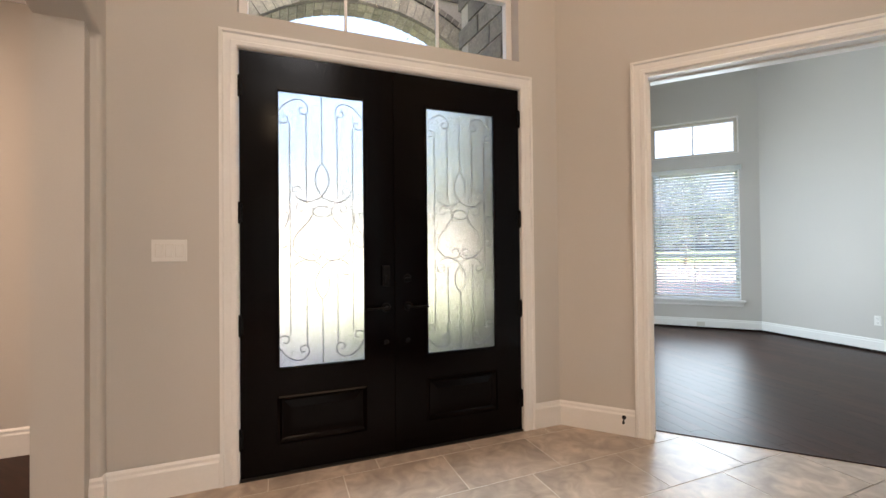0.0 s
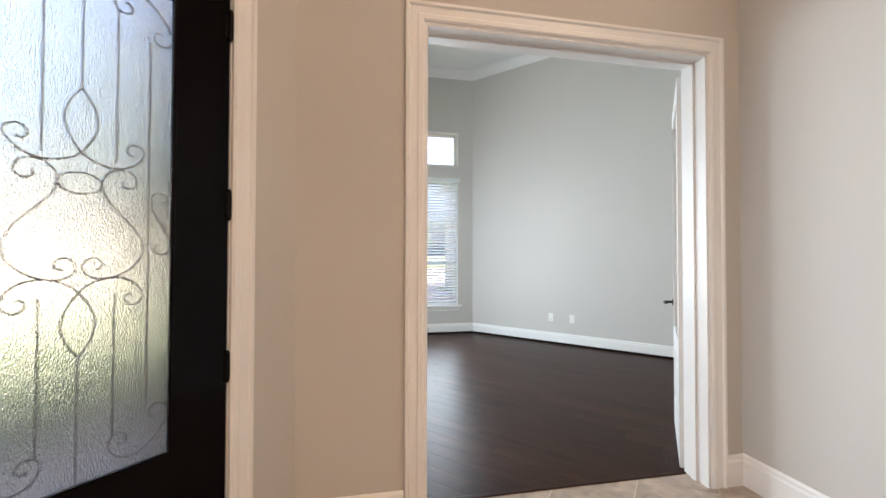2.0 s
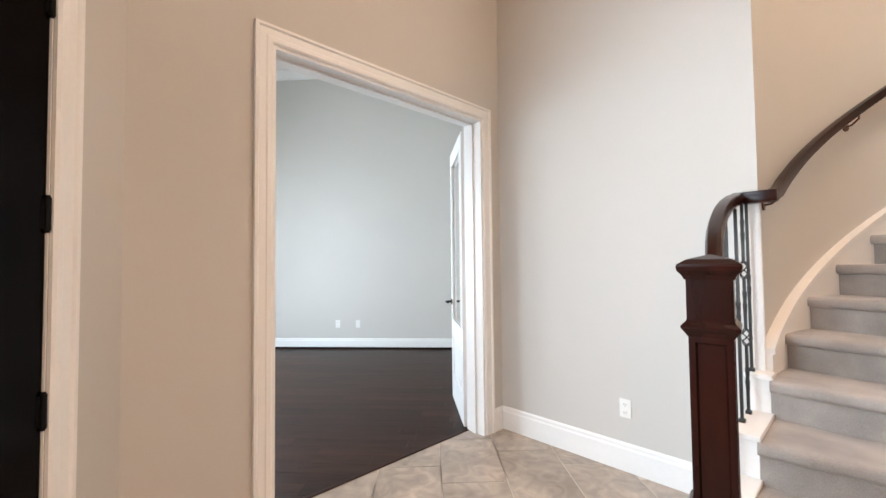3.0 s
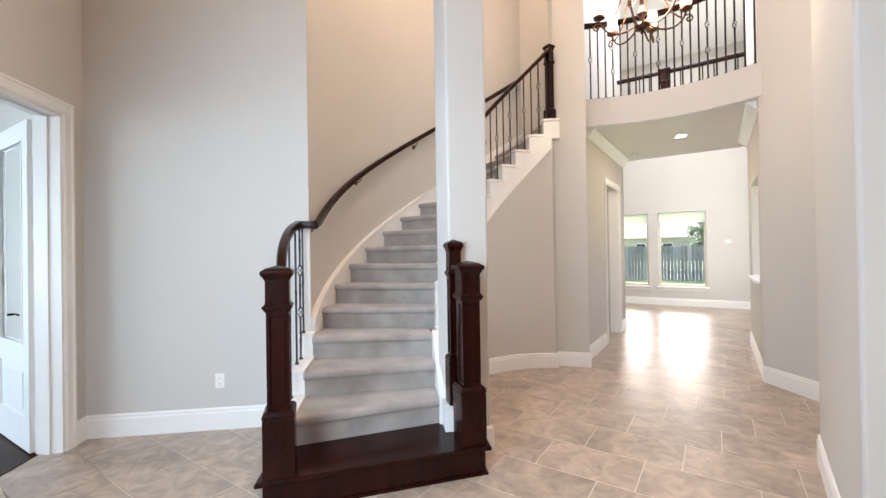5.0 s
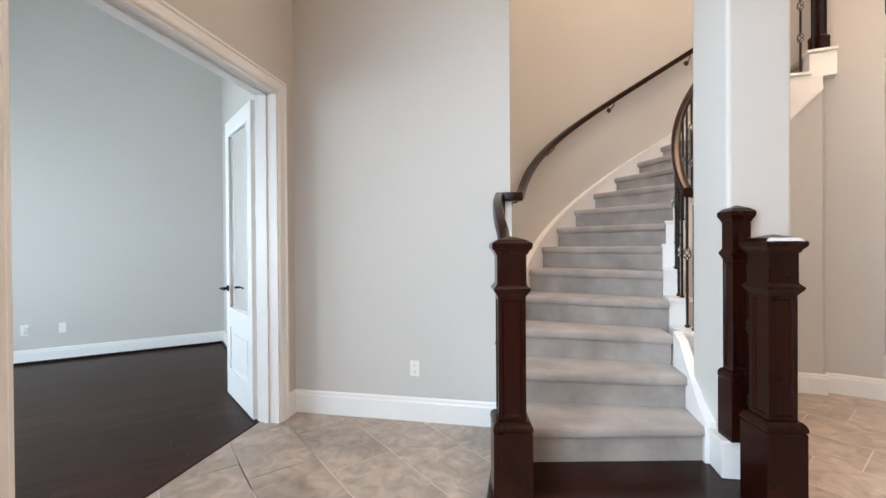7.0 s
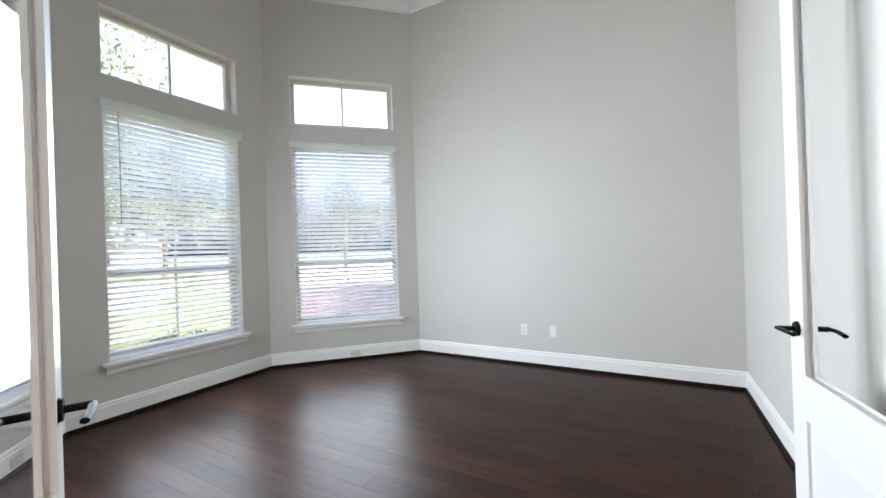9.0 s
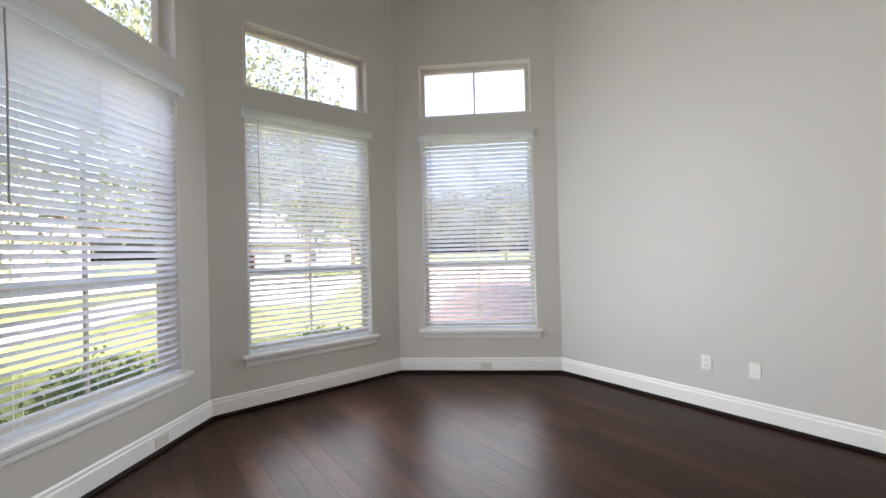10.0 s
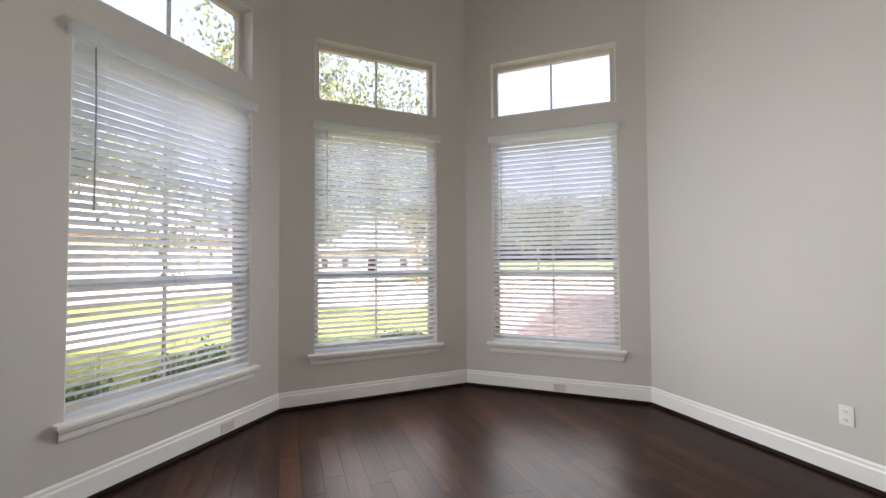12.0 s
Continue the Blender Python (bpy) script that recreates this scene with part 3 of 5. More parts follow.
def blind(m, s0, s1, z0, z1, group):
    """A wooden venetian blind: valance, slats, ladder tapes, bottom rail and wand."""
    b = thing("venetian_blind", "white faux-wood venetian blind with slats half open", "blind", m, group)
    bm = bmesh.new()
    box(bm, s0 - 0.022, -0.050, z1 - 0.055, s1 + 0.022, -0.036, z1 + 0.020, bevel=0.005)
    box(bm, s0 - 0.022, -0.036, z1 - 0.055, s0 - 0.012, -0.001, z1 + 0.020)
    box(bm, s1 + 0.012, -0.036, z1 - 0.055, s1 + 0.022, -0.001, z1 + 0.020)
    part("valance", bm, blind_paint, b)
    bm = bmesh.new()
    box(bm, s0 + 0.012, 0.004, z1 - 0.05, s1 - 0.012, 0.052, z1 - 0.004)
    part("headrail", bm, blind_paint, b)
    yc = 0.030
    bm = bmesh.new()
    n = 5
    rows = []
    for i in range(n):
        f = i / (n - 1) - 0.5
        rows.append((f * 0.05, 0.0025 * (1 - (2 * f) ** 2)))
    a = [[bm.verts.new((s, y, h + t)) for y, h in rows] for s, t in ((s0 + 0.010, 0.0014), (s1 - 0.010, 0.0014), (s1 - 0.010, -0.0014), (s0 + 0.010, -0.0014))]
    for i in range(n - 1):
        for p, q in ((0, 1), (2, 3)):
            bm.faces.new((a[p][i], a[q][i], a[q][i + 1], a[p][i + 1]))
    for i in (0, n - 1):
        bm.faces.new((a[0][i], a[1][i], a[2][i], a[3][i]))
    slat = mesh("slat", bm, blind_paint, True)
    z = z1 - 0.075
    rnd = random.Random(4)
    while z > z0 + 0.05:
        o = new("slat", slat)
        o.parent = b
        o.matrix_basis = pose(0, yc, z, -34 + rnd.uniform(-1.2, 1.2), rnd.uniform(-0.06, 0.06), 0)
        z -= 0.0472
    bm = bmesh.new()
    box(bm, s0 + 0.008, yc - 0.026, z0 + 0.012, s1 - 0.008, yc + 0.026, z0 + 0.030, bevel=0.004)
    part("bottom_rail", bm, blind_paint, b)
    for f in (0.14, 0.5, 0.86):
        bm = bmesh.new()
        s = s0 + (s1 - s0) * f
        for y in (yc - 0.027, yc + 0.027):
            cyl(bm, (s, y, z0 + 0.03), (s, y, z1 - 0.05), 0.0011, n=5)
        part("ladder_cord", bm, blind_paint, b)
    bm = bmesh.new()
    tube(bm, [(s0 + 0.11, -0.008, z1 - 0.06), (s0 + 0.112, -0.016, z1 - 0.4), (s0 + 0.11, -0.018, z1 - 1.0)], 0.0045, 6)
    part("tilt_wand", bm, wand_plastic, b, "grey plastic tilt wand")
    return b


def study_window(i, p0, p1, s0, s1):
    m, _ = along(p0, p1)
    c = (s0 + s1) / 2
    w = window("window_%d" % i, m, s0, s1, WZ0, WZ1, 0.10, [("v", c), ("h", 1.20, 0.062), ("h", 1.90, 0.02)], "tall single-hung window with a white frame")
    stool(w, s0, s1, WZ0 + 0.002)
    lit_reveal(w, s0, s1, WZ0 + 0.004, WZ1, False)
    w = window("window_%d" % (i + 3), m, s0, s1, TZA, TZB, 0.10, [("v", c)], "wide transom window with one muntin")
    lit_reveal(w, s0, s1, TZA, TZB, True)
    blind(m, s0, s1, WZ0 + 0.002, WZ1, "blinds at the study windows")


study_window(1, S0, SA, *WIN_LEFT)
study_window(2, SA, SB, *WIN_BAY)
study_window(3, SB, SC, *WIN_FRONT)
window("window_7", m_ent, 2.755 - T1, 2.755 - T0, TZ0, TZ1, 0.10, [("v", 2.755 - T1 + 0.62), ("v", 2.755 - T1 + 1.25), ("h", 3.14, 0.02)], "transom window over the front doors", 0.045, mat=trim_paint)
m_back, _n = along(enth(-3.6, 12.3), enth(3.40, 12.3))
for i, (s0, s1) in enumerate(((3.60, 4.64), (4.855, 5.880))):
    w = window("window_%d" % (8 + i), m_back, s0, s1, 0.465, 2.30, 0.10, [], "living room picture window with a raised blind")
    stool(w, s0, s1, 0.467)
    b = thing("roller_shade", "pale raised shade at the top of the window", "blind", m_back, "living room shades")
    bm = bmesh.new()
    box(bm, s0 + 0.01, 0.03, 2.06, s1 - 0.01, 0.045, 2.29)
    part("shade_cloth", bm, blind_paint, b)
    bm = bmesh.new()
    box(bm, s0 + 0.01, 0.024, 2.03, s1 - 0.01, 0.05, 2.058, bevel=0.005)
    part("bottom_rail", bm, blind_paint, b)

# ---- front doors ----


def spiral(cx, cz, r0, a0, turns, sign=1, n=26, shrink=0.25):
    """A scroll that winds inwards from its outer end."""
    out = []
    for i in range(n + 1):
        f = i / n
        r = r0 * (1 - (1 - shrink) * f)
        a = a0 + sign * turns * 2 * math.pi * f
        out.append((cx + r * math.cos(a), cz + r * math.sin(a)))
    return out


def bezier(p0, p1, p2, p3, n=16):
    return [tuple((1 - t) ** 3 * a + 3 * (1 - t) ** 2 * t * b + 3 * (1 - t) * t * t * c + t ** 3 * d for a, b, c, d in zip(p0, p1, p2, p3)) for t in [i / n for i in range(n + 1)]]


def scrollwork(bm, w, h, y):
    """Wrought scrolls in a pane w wide and h high, both halves alike; drawn in hundredths of the pane."""
    r = 0.0031
    lines = []
    e = 0.064 * w

    def at(a, z):
        return (a * w / 100, z * h / 100)

    def curve(s, *pts):
        lines.append([(s * a, z) for a, z in bezier(*[at(*q) for q in pts])])

    def curl(s, a, z, a0, turns, sign, k=1.0):
        x, zz = at(a, z)
        lines.append([(s * q, t) for q, t in spiral(x, zz, e * k, a0, turns, sign)])

    def bar(s, a, z0, z1):
        lines.append([(s * at(a, z0)[0], at(a, z0)[1]), (s * at(a, z1)[0], at(a, z1)[1])])

    for s in (-1, 1):
        bar(s, 17.5, 92.5, 61.5)
        bar(s, 35.5, 88.5, 12)
        bar(s, 17.5, 35.5, 7)
        # corner scrolls above and below
        for top in (True, False):
            f = (lambda z: z) if top else (lambda z: 100 - z)
            d = 1 if top else -1
            curve(s, (15.2, f(94.2)), (17, f(98.8)), (36, f(99.6)), (49, f(91.6)))
            curl(s, 21.5, f(94.0), 3.1, 0.85, d)
            curl(s, 41.5, f(90.2), 0.15 * d, 0.9, -d, 1.15)
        # pointed ovals
        for z0, z1 in ((62.6, 74.7), (24.1, 36.0)):
            m = (z0 + z1) / 2
            curve(s, (0, z1), (10.5, m + 1.8), (10.5, m - 1.8), (0, z0))
        # upper flare and its curl
        curve(s, (0, 62.6), (6, 60.2), (26, 58.6), (33.2, 64.2))
        curl(s, 26.8, 64.2, 0.0, 0.85, 1)
        # flat oval
        curve(s, (0, 58.7), (7, 58.7), (10.4, 57.6), (10.4, 56.7))
        curve(s, (10.4, 56.7), (10.4, 55.8), (7, 54.7), (0, 54.7))
        # vase sides, narrow above and wide below
        curl(s, 23.0, 57.9, 1.5, 0.8, -1, 1.1)
        curve(s, (22.5, 60.2), (16, 60.6), (10.4, 58.8), (10.4, 56.7))
        curve(s, (10.4, 56.7), (11, 52.5), (32, 49.5), (32.5, 44.5))
        curve(s, (32.5, 44.5), (32.5, 39.0), (2.6, 36.2), (1.4, 41.0))
        curl(s, 7.8, 41.0, 3.14, 0.78, -1, 1.0)
        # lower flare and its curl
        curve(s, (0, 36.0), (8, 39.6), (29, 39.8), (32.6, 35.2))
        curl(s, 26.4, 34.6, 0.1, 0.85, -1)
        # side scrolls against the frame
        curl(s, 43.5, 54.9, 3.1, 0.75, -1, 1.0)
        curve(s, (37.1, 54.9), (37.5, 50.5), (48.5, 49.5), (48.9, 44.8))
        curl(s, 42.8, 44.8, 0.0, 0.75, -1, 1.0)
    bar(1, 0, 99.2, 74.7)
    bar(1, 0, 24.1, 0.8)
    for q in lines:
        tube(bm, [(a, y, z) for a, z in q], r, 6)


def lever_handle(parent, x, y, z, way, name="lever_handle"):
    """A lever with a round rose; y is the door's face, the lever points to way along x, out along +y."""
    bm = bmesh.new()
    cyl(bm, (x, y, z), (x, y + 0.010, z), 0.029, 0.026, 20)
    cyl(bm, (x, y + 0.010, z), (x, y + 0.062, z), 0.010, n=12)
    tube(bm, [(x - way * 0.010, y + 0.062, z), (x + way * 0.05, y + 0.064, z + 0.002), (x + way * 0.125, y + 0.056, z - 0.001)], 0.0095, 10, flat=0.75)
    return part(name, bm, black_metal, parent, smooth=True)


def front_leaf(name, u0, u1, hinge_u, active):
    d = tagged(new(name), "closed black-brown wooden front door with a scrolled glass panel", "door", kind="structure")
    d.matrix_world = MD @ pose(u0, -0.052, 0.012)
    w, h, t = u1 - u0, DT - 0.02, 0.045
    gx0, gx1, gz0, gz1 = 0.195, w - 0.195, 0.59, h - 0.195
    px0, px1, pz0, pz1 = 0.195, w - 0.195, 0.16, 0.44
    bm = bmesh.new()
    box(bm, 0.002, 0, 0, gx0, t, h)
    box(bm, gx1, 0, 0, w - 0.002, t, h)
    box(bm, gx0, 0, gz1, gx1, t, h)
    box(bm, gx0, 0, pz1, gx1, t, gz0)
    box(bm, gx0, 0, 0, gx1, t, pz0)
    part("door_frame", bm, door_wood, d)
    bm = bmesh.new()
    # raised panel with sloped borders
    lo = [(px0, pz0), (px1, pz0), (px1, pz1), (px0, pz1)]
    q = lambda k, y: [bm.verts.new((x + (k if x < w / 2 else -k), y, z + (k if z < 0.3 else -k))) for x, z in lo]
    rings = [q(0, t - 0.004), q(0.012, t + 0.006), q(0.024, t - 0.010), q(0.034, t - 0.014), q(0.075, t - 0.003)]
    for a_, b_ in zip(rings, rings[1:]):
        for i in range(4):
            bm.faces.new((a_[i], a_[(i + 1) % 4], b_[(i + 1) % 4], b_[i]))
    bm.faces.new(rings[-1])
    part("lower_panel", bm, door_wood, d)
    bm = bmesh.new()
    for x0, x1, z0, z1 in ((gx0, gx0 + 0.014, gz0, gz1), (gx1 - 0.014, gx1, gz0, gz1), (gx0 + 0.014, gx1 - 0.014, gz0, gz0 + 0.014), (gx0 + 0.014, gx1 - 0.014, gz1 - 0.014, gz1)):
        box(bm, x0, t - 0.012, z0, x1, t + 0.006, z1, bevel=0.004)
    part("glazing_bead", bm, door_wood, d)
    bm = bmesh.new()
    box(bm, gx0, 0.026, gz0, gx1, 0.031, gz1)
    p = part("textured_glass", bm, rain_glass, d, "rippled rain glass pane")
    p.visible_shadow = False
    bm = bmesh.new()
    scrollwork(bm, gx1 - gx0, gz1 - gz0, 0.0)
    part("iron_scrollwork", bm, scroll_iron, d, "grey wrought iron scrolls behind the glass", True, Matrix.Translation(((gx0 + gx1) / 2, 0.012, gz0)))
    bm = bmesh.new()
    box(bm, gx0, 0.001, gz0, gx1, 0.004, gz1)
    p = part("outer_glass", bm, pane_glass, d)
    p.visible_shadow = False
    hx = 0.0 if hinge_u == u0 else w
    for z in (0.22, 0.86, 1.50, 2.22):
        bm = bmesh.new()
        cyl(bm, (hx, t + 0.006, z - 0.055), (hx, t + 0.006, z + 0.055), 0.009, n=10)
        cyl(bm, (hx, t + 0.006, z - 0.062), (hx, t + 0.006, z + 0.062), 0.006, n=10)
        box(bm, hx - 0.018 if hx else hx, t - 0.002, z - 0.05, hx if hx else hx + 0.018, t + 0.002, z + 0.05)
        part("hinge", bm, black_metal, d)
    k = w - 0.07 if hinge_u == u0 else 0.07
    lever_handle(d, k, t, 0.92, -1 if k > w / 2 else 1)
    bm = bmesh.new()
    if active:
        box(bm, k - 0.025, t, 1.055, k + 0.025, t + 0.026, 1.185, bevel=0.008)
        box(bm, k - 0.007, t + 0.02, 1.075, k + 0.007, t + 0.045, 1.12, bevel=0.003)
    else:
        cyl(bm, (k, t, 1.10), (k, t + 0.010, 1.10), 0.028, 0.025, 18)
        box(bm, k - 0.018, t + 0.008, 1.094, k + 0.018, t + 0.024, 1.106, bevel=0.003)
    part("deadbolt", bm, black_metal, d)
    bm = bmesh.new()
    cyl(bm, (k, t, 0.70), (k, t + 0.006, 0.70), 0.016, 0.014, 14)
    part("lock_cover", bm, black_metal, d)
    return d


scroll_iron = material("scroll_iron", (0.17, 0.175, 0.18), 0.5, metal=0.5, grain=0.2, scale=60)
mid = (D0 + D1) / 2
front_leaf("door_1", mid + 0.001, D1 - 0.006, D1 - 0.006, True)
front_leaf("door_2", D0 + 0.006, mid - 0.001, D0 + 0.006, False)
bm = bmesh.new()
box(bm, mid - 0.016, -0.006, 0.012, mid + 0.016, 0.004, DT - 0.01, MD, 0.004)
setting("trim_astragal", bm, door_wood, "dark wooden astragal between the front doors", "trim")
bm = bmesh.new()
box(bm, D0 + 0.003, -0.2, -0.01, D1 - 0.003, 0.012, 0.011, MD, 0.004)
setting("trim_threshold", bm, iron, "dark metal threshold under the front doors", "trim")
bm = bmesh.new()
box(bm, OP0, YW + 0.158, -0.01, OP1, YS + 0.014, 0.006, bevel=0.003)
setting("trim_floor_strip", bm, plank_mat, "dark wooden reducer strip between tile and planks", "trim")

# ---- study doors ----


def french_leaf(name, m, flip, label):
    """Half-glazed white door: hinge at x=0, width along x; thickness along y."""
    d = tagged(new(name), label, "door", kind="structure")
    d.matrix_world = m
    w, h, t = 0.80, 2.43, 0.035
    a, gz0, gz1, pz0, pz1 = 0.115, 0.78, h - 0.13, 0.25, 0.62
    bm = bmesh.new()
    box(bm, 0, 0, 0.01, a, t, h)
    box(bm, w - a, 0, 0.01, w, t, h)
    box(bm, a, 0, gz1, w - a, t, h)
    box(bm, a, 0, pz1, w - a, t, gz0)
    box(bm, a, 0, 0.01, w - a, t, pz0)
    part("door_frame", bm, trim_paint, d)
    bm = bmesh.new()
    box(bm, a, 0.010, pz0, w - a, t - 0.010, pz1)
    box(bm, a + 0.05, 0.004, pz0 + 0.05, w - a - 0.05, t - 0.004, pz1 - 0.05, bevel=0.003)
    part("lower_panel", bm, trim_paint, d)
    bm = bmesh.new()
    for y0, y1 in ((-0.004, 0.010), (t - 0.010, t + 0.004)):
        for x0, x1, z0, z1 in ((a, a + 0.012, gz0, gz1), (w - a - 0.012, w - a, gz0, gz1), (a + 0.012, w - a - 0.012, gz0, gz0 + 0.012), (a + 0.012, w - a - 0.012, gz1 - 0.012, gz1)):
            box(bm, x0, y0, z0, x1, y1, z1)
    part("glazing_bead", bm, trim_paint, d)
    bm = bmesh.new()
    box(bm, a, 0.015, gz0, w - a, 0.020, gz1)
    p = part("glass_pane", bm, pane_glass, d)
    p.visible_shadow = False
    for z in (0.22, 0.92, 1.60, 2.22):
        bm = bmesh.new()
        y = 0.0 if flip else t
        box(bm, -0.004, y - 0.012, z - 0.05, 0.03, y + 0.012, z + 0.05)
        cyl(bm, (-0.006, y, z - 0.05), (-0.006, y, z + 0.05), 0.008, n=10)
        part("hinge", bm, trim_paint, d)
    for y, sgn in ((t, 1), (0.0, -1)):
        o = lever_handle(d, 0, 0, 0, -1)
        o.matrix_basis = Matrix.Translation((w - 0.065, y, 0.955)) @ Matrix.Diagonal((1, sgn, 1, 1))
    return d


french_leaf("door_3", pose(OP1 + 0.012, YS + 0.022, 0, 0, 0, 51.3), True, "open white study door with a glass panel and black lever")
french_leaf("door_4", pose(OP0 - 0.012, YS + 0.022, 0, 0, 0, 110), False, "open white study door folded back into the room")

# ---- staircase ----
NS, RISE = 17, 0.186
IN0, OUT0 = 1.13, 0.85
GI, GO = 0.20, 0.3316


def inner(s, r=RI):
    """Along the inner line of the stair: straight, then round the turn."""
    n = CX - IN0
    if s <= n:
        return (IN0 + s, CY + r)
    a = math.pi / 2 - (s - n) / RI
    return (CX + r * math.cos(a), CY + r * math.sin(a))


def outer(s, r=RO):
    n = CX - OUT0
    if s <= n:
        return (OUT0 + s, CY + r)
    a = (s - n) / RO
    r -= tighten(a)
    return (CX + r * math.sin(a), CY + r * math.cos(a))


def s_in(k):
    return 0.39 + (k - 2) * GI - 0.03 * max(0, 5 - k)


def s_out(k):
    return 0.471 + (k - 2) * GO - 0.03 * max(0, 5 - k)


staircase = thing("staircase", "curved staircase with taupe carpet and white stringers", "staircase")
for k in range(2, NS + 1):
    z = RISE * k
    bm = bmesh.new()
    ins, outs = [], []
    for i in range(4):
        f = k + i / 3
        ins.append(inner(s_in(f), RI + (0.050 if k < 5 else -0.005)))
        outs.append(outer(s_out(f), RO - 0.042))
    body = ins + outs[::-1]
    prism(bm, body, max(0.0, z - RISE * 1.6), z - 0.03)
    way = Vector((ins[1][0] - ins[0][0], ins[1][1] - ins[0][1])).normalized() * 0.030
    nose = [(ins[0][0] - way.x, ins[0][1] - way.y)] + ins[1:] + outs[:0:-1]
    wo = Vector((outs[1][0] - outs[0][0], outs[1][1] - outs[0][1])).normalized() * 0.030
    nose.append((outs[0][0] - wo.x, outs[0][1] - wo.y))
    b2 = bmesh.new()
    prism(b2, nose, z - 0.058, z)
    b2.edges.ensure_lookup_table()
    lip = [e for e in b2.edges if all((v.co.xy - Vector(nose[0])).length < 1e-4 or (v.co.xy - Vector(nose[-1])).length < 1e-4 for v in e.verts) and abs(e.verts[0].co.z - e.verts[1].co.z) < 1e-4]
    bmesh.ops.bevel(b2, geom=lip, offset=0.022, segments=4, profile=0.5, affect="EDGES")
    tmp = bpy.data.meshes.new("nose")
    b2.to_mesh(tmp)
    b2.free()
    bm.from_mesh(tmp)
    bpy.data.meshes.remove(tmp)
    part("carpeted_step", bm, carpet_pile, staircase, smooth=True)

# dark starting step
bm = bmesh.new()
prism(bm, [(1.055, 0.652), (0.852, 1.950), (1.42, 1.950), (1.56, 0.652)], 0, RISE - 0.032)
part("starting_riser", bm, newel_wood, staircase, "dark stained wooden bottom step")
bm = bmesh.new()
prism(bm, [(1.022, 0.618), (0.812, 1.983), (1.44, 1.983), (1.543, 0.618)], RISE - 0.032, RISE)
bmesh.ops.bevel(bm, geom=[e for e in bm.edges if abs(e.verts[0].co.z - e.verts[1].co.z) < 1e-4], offset=0.012, segments=3, profile=0.5, affect="EDGES")
part("starting_tread", bm, newel_wood, staircase)
bm = bmesh.new()
sweep(bm, [(1.33, 0.652, 0), (1.055, 0.652, 0), (0.852, 1.950, 0), (1.3, 1.950, 0)][::-1], [(0.0005, 0), (0.018, 0), (0.014, 0.014), (0.0005, 0.020)])
part("shoe_moulding", bm, newel_wood, staircase)


def arc_pts(fn, k0, k1, n, r, dz, fs):
    out = []
    for i in range(n + 1):
        k = k0 + (k1 - k0) * i / n
        x, y = fn(fs(k), r)
        out.append((x, y, RISE * k + dz))
    return out


def ribbon(bm, k0, k1, n, fn, fs, r0, r1, dz0, dz1, floor=None):
    """A curved board between two radii, from dz0 to dz1 over the line of the treads."""
    rings = []
    for i in range(n + 1):
        k = k0 + (k1 - k0) * i / n
        (ax, ay), (bx, by) = fn(fs(k), r0), fn(fs(k), r1)
        lo = RISE * k + dz0 if floor is None else floor
        hi = RISE * k + dz1
        rings.append([bm.verts.new(v) for v in ((ax, ay, lo), (bx, by, lo), (bx, by, hi), (ax, ay, hi))])
    for a_, b_ in zip(rings, rings[1:]):
        for j in range(4):
            bm.faces.new((a_[j], a_[(j + 1) % 4], b_[(j + 1) % 4], b_[j]))
    bm.faces.new(rings[0][::-1])
    bm.faces.new(rings[-1])


K0 = 2 + (CX - OUT0 - 0.471) / GO          # where the outer line reaches the wall's end
bm = bmesh.new()
ribbon(bm, K0 + 0.02, NS + 0.9, 60, outer, s_out, RO - 0.044, RO - 0.0005, -0.35, 0.062)
part("wall_skirt", bm, trim_paint, staircase, "white skirt board climbing the curved wall", True)
bm = bmesh.new()
ribbon(bm, K0 + 0.02, NS + 0.9, 60, outer, s_out, RO - 0.054, RO - 0.0005, 0.062, 0.092)
part("skirt_cap", bm, trim_paint, staircase, "", True)
# inner curved wall under the flight and stepped stringer
KI = 2 + (CX - IN0 - 0.39) / GI
bm = bmesh.new()
ribbon(bm, KI - 0.3, 16.5, 50, inner, s_in, RI - 0.115, RI - 0.012, 0, -0.41, floor=0.0)
ob = setting("wall_under_stair", bm, wall_paint, "curved greige wall under the stair", "wall", True)
bm = bmesh.new()
ribbon(bm, KI - 0.3, 16.5, 50, inner, s_in, RI - 0.128, RI - 0.012, -0.42, -0.185)
part("stringer", bm, trim_paint, staircase, "white curved stringer", True)
bm = bmesh.new()
ribbon(bm, KI - 0.3, 16.5, 50, inner, s_in, RI - 0.140, RI - 0.129, -0.42, -0.385)
part("stringer_bead", bm, trim_paint, staircase, "", True)
for k in range(int(KI), 17):
    a0 = s_in(k)
    bm = bmesh.new()
    i0, i1, i2 = inner(a0 - 0.004, RI - 0.130), inner(a0 + GI / 2, RI - 0.130), inner(a0 + GI + 0.002, RI - 0.130)
    o0, o1, o2 = inner(a0 - 0.004, RI - 0.008), inner(a0 + GI / 2, RI - 0.008), inner(a0 + GI + 0.002, RI - 0.008)
    prism(bm, [i0, i1, i2, o2, o1, o0], RISE * k - 0.21, RISE * k - 0.004)
    part("stringer_step", bm, trim_paint, staircase)
    bm = bmesh.new()
    i0, i2 = inner(a0 - 0.028, RI - 0.155), inner(a0 + GI + 0.004, RI - 0.155)
    o0, o2 = inner(a0 - 0.028, RI - 0.004), inner(a0 + GI + 0.004, RI - 0.004)
    prism(bm, [i0, i2, o2, o0], RISE * k - 0.003, RISE * k + 0.020)
    part("step_cap", bm, trim_paint, staircase)
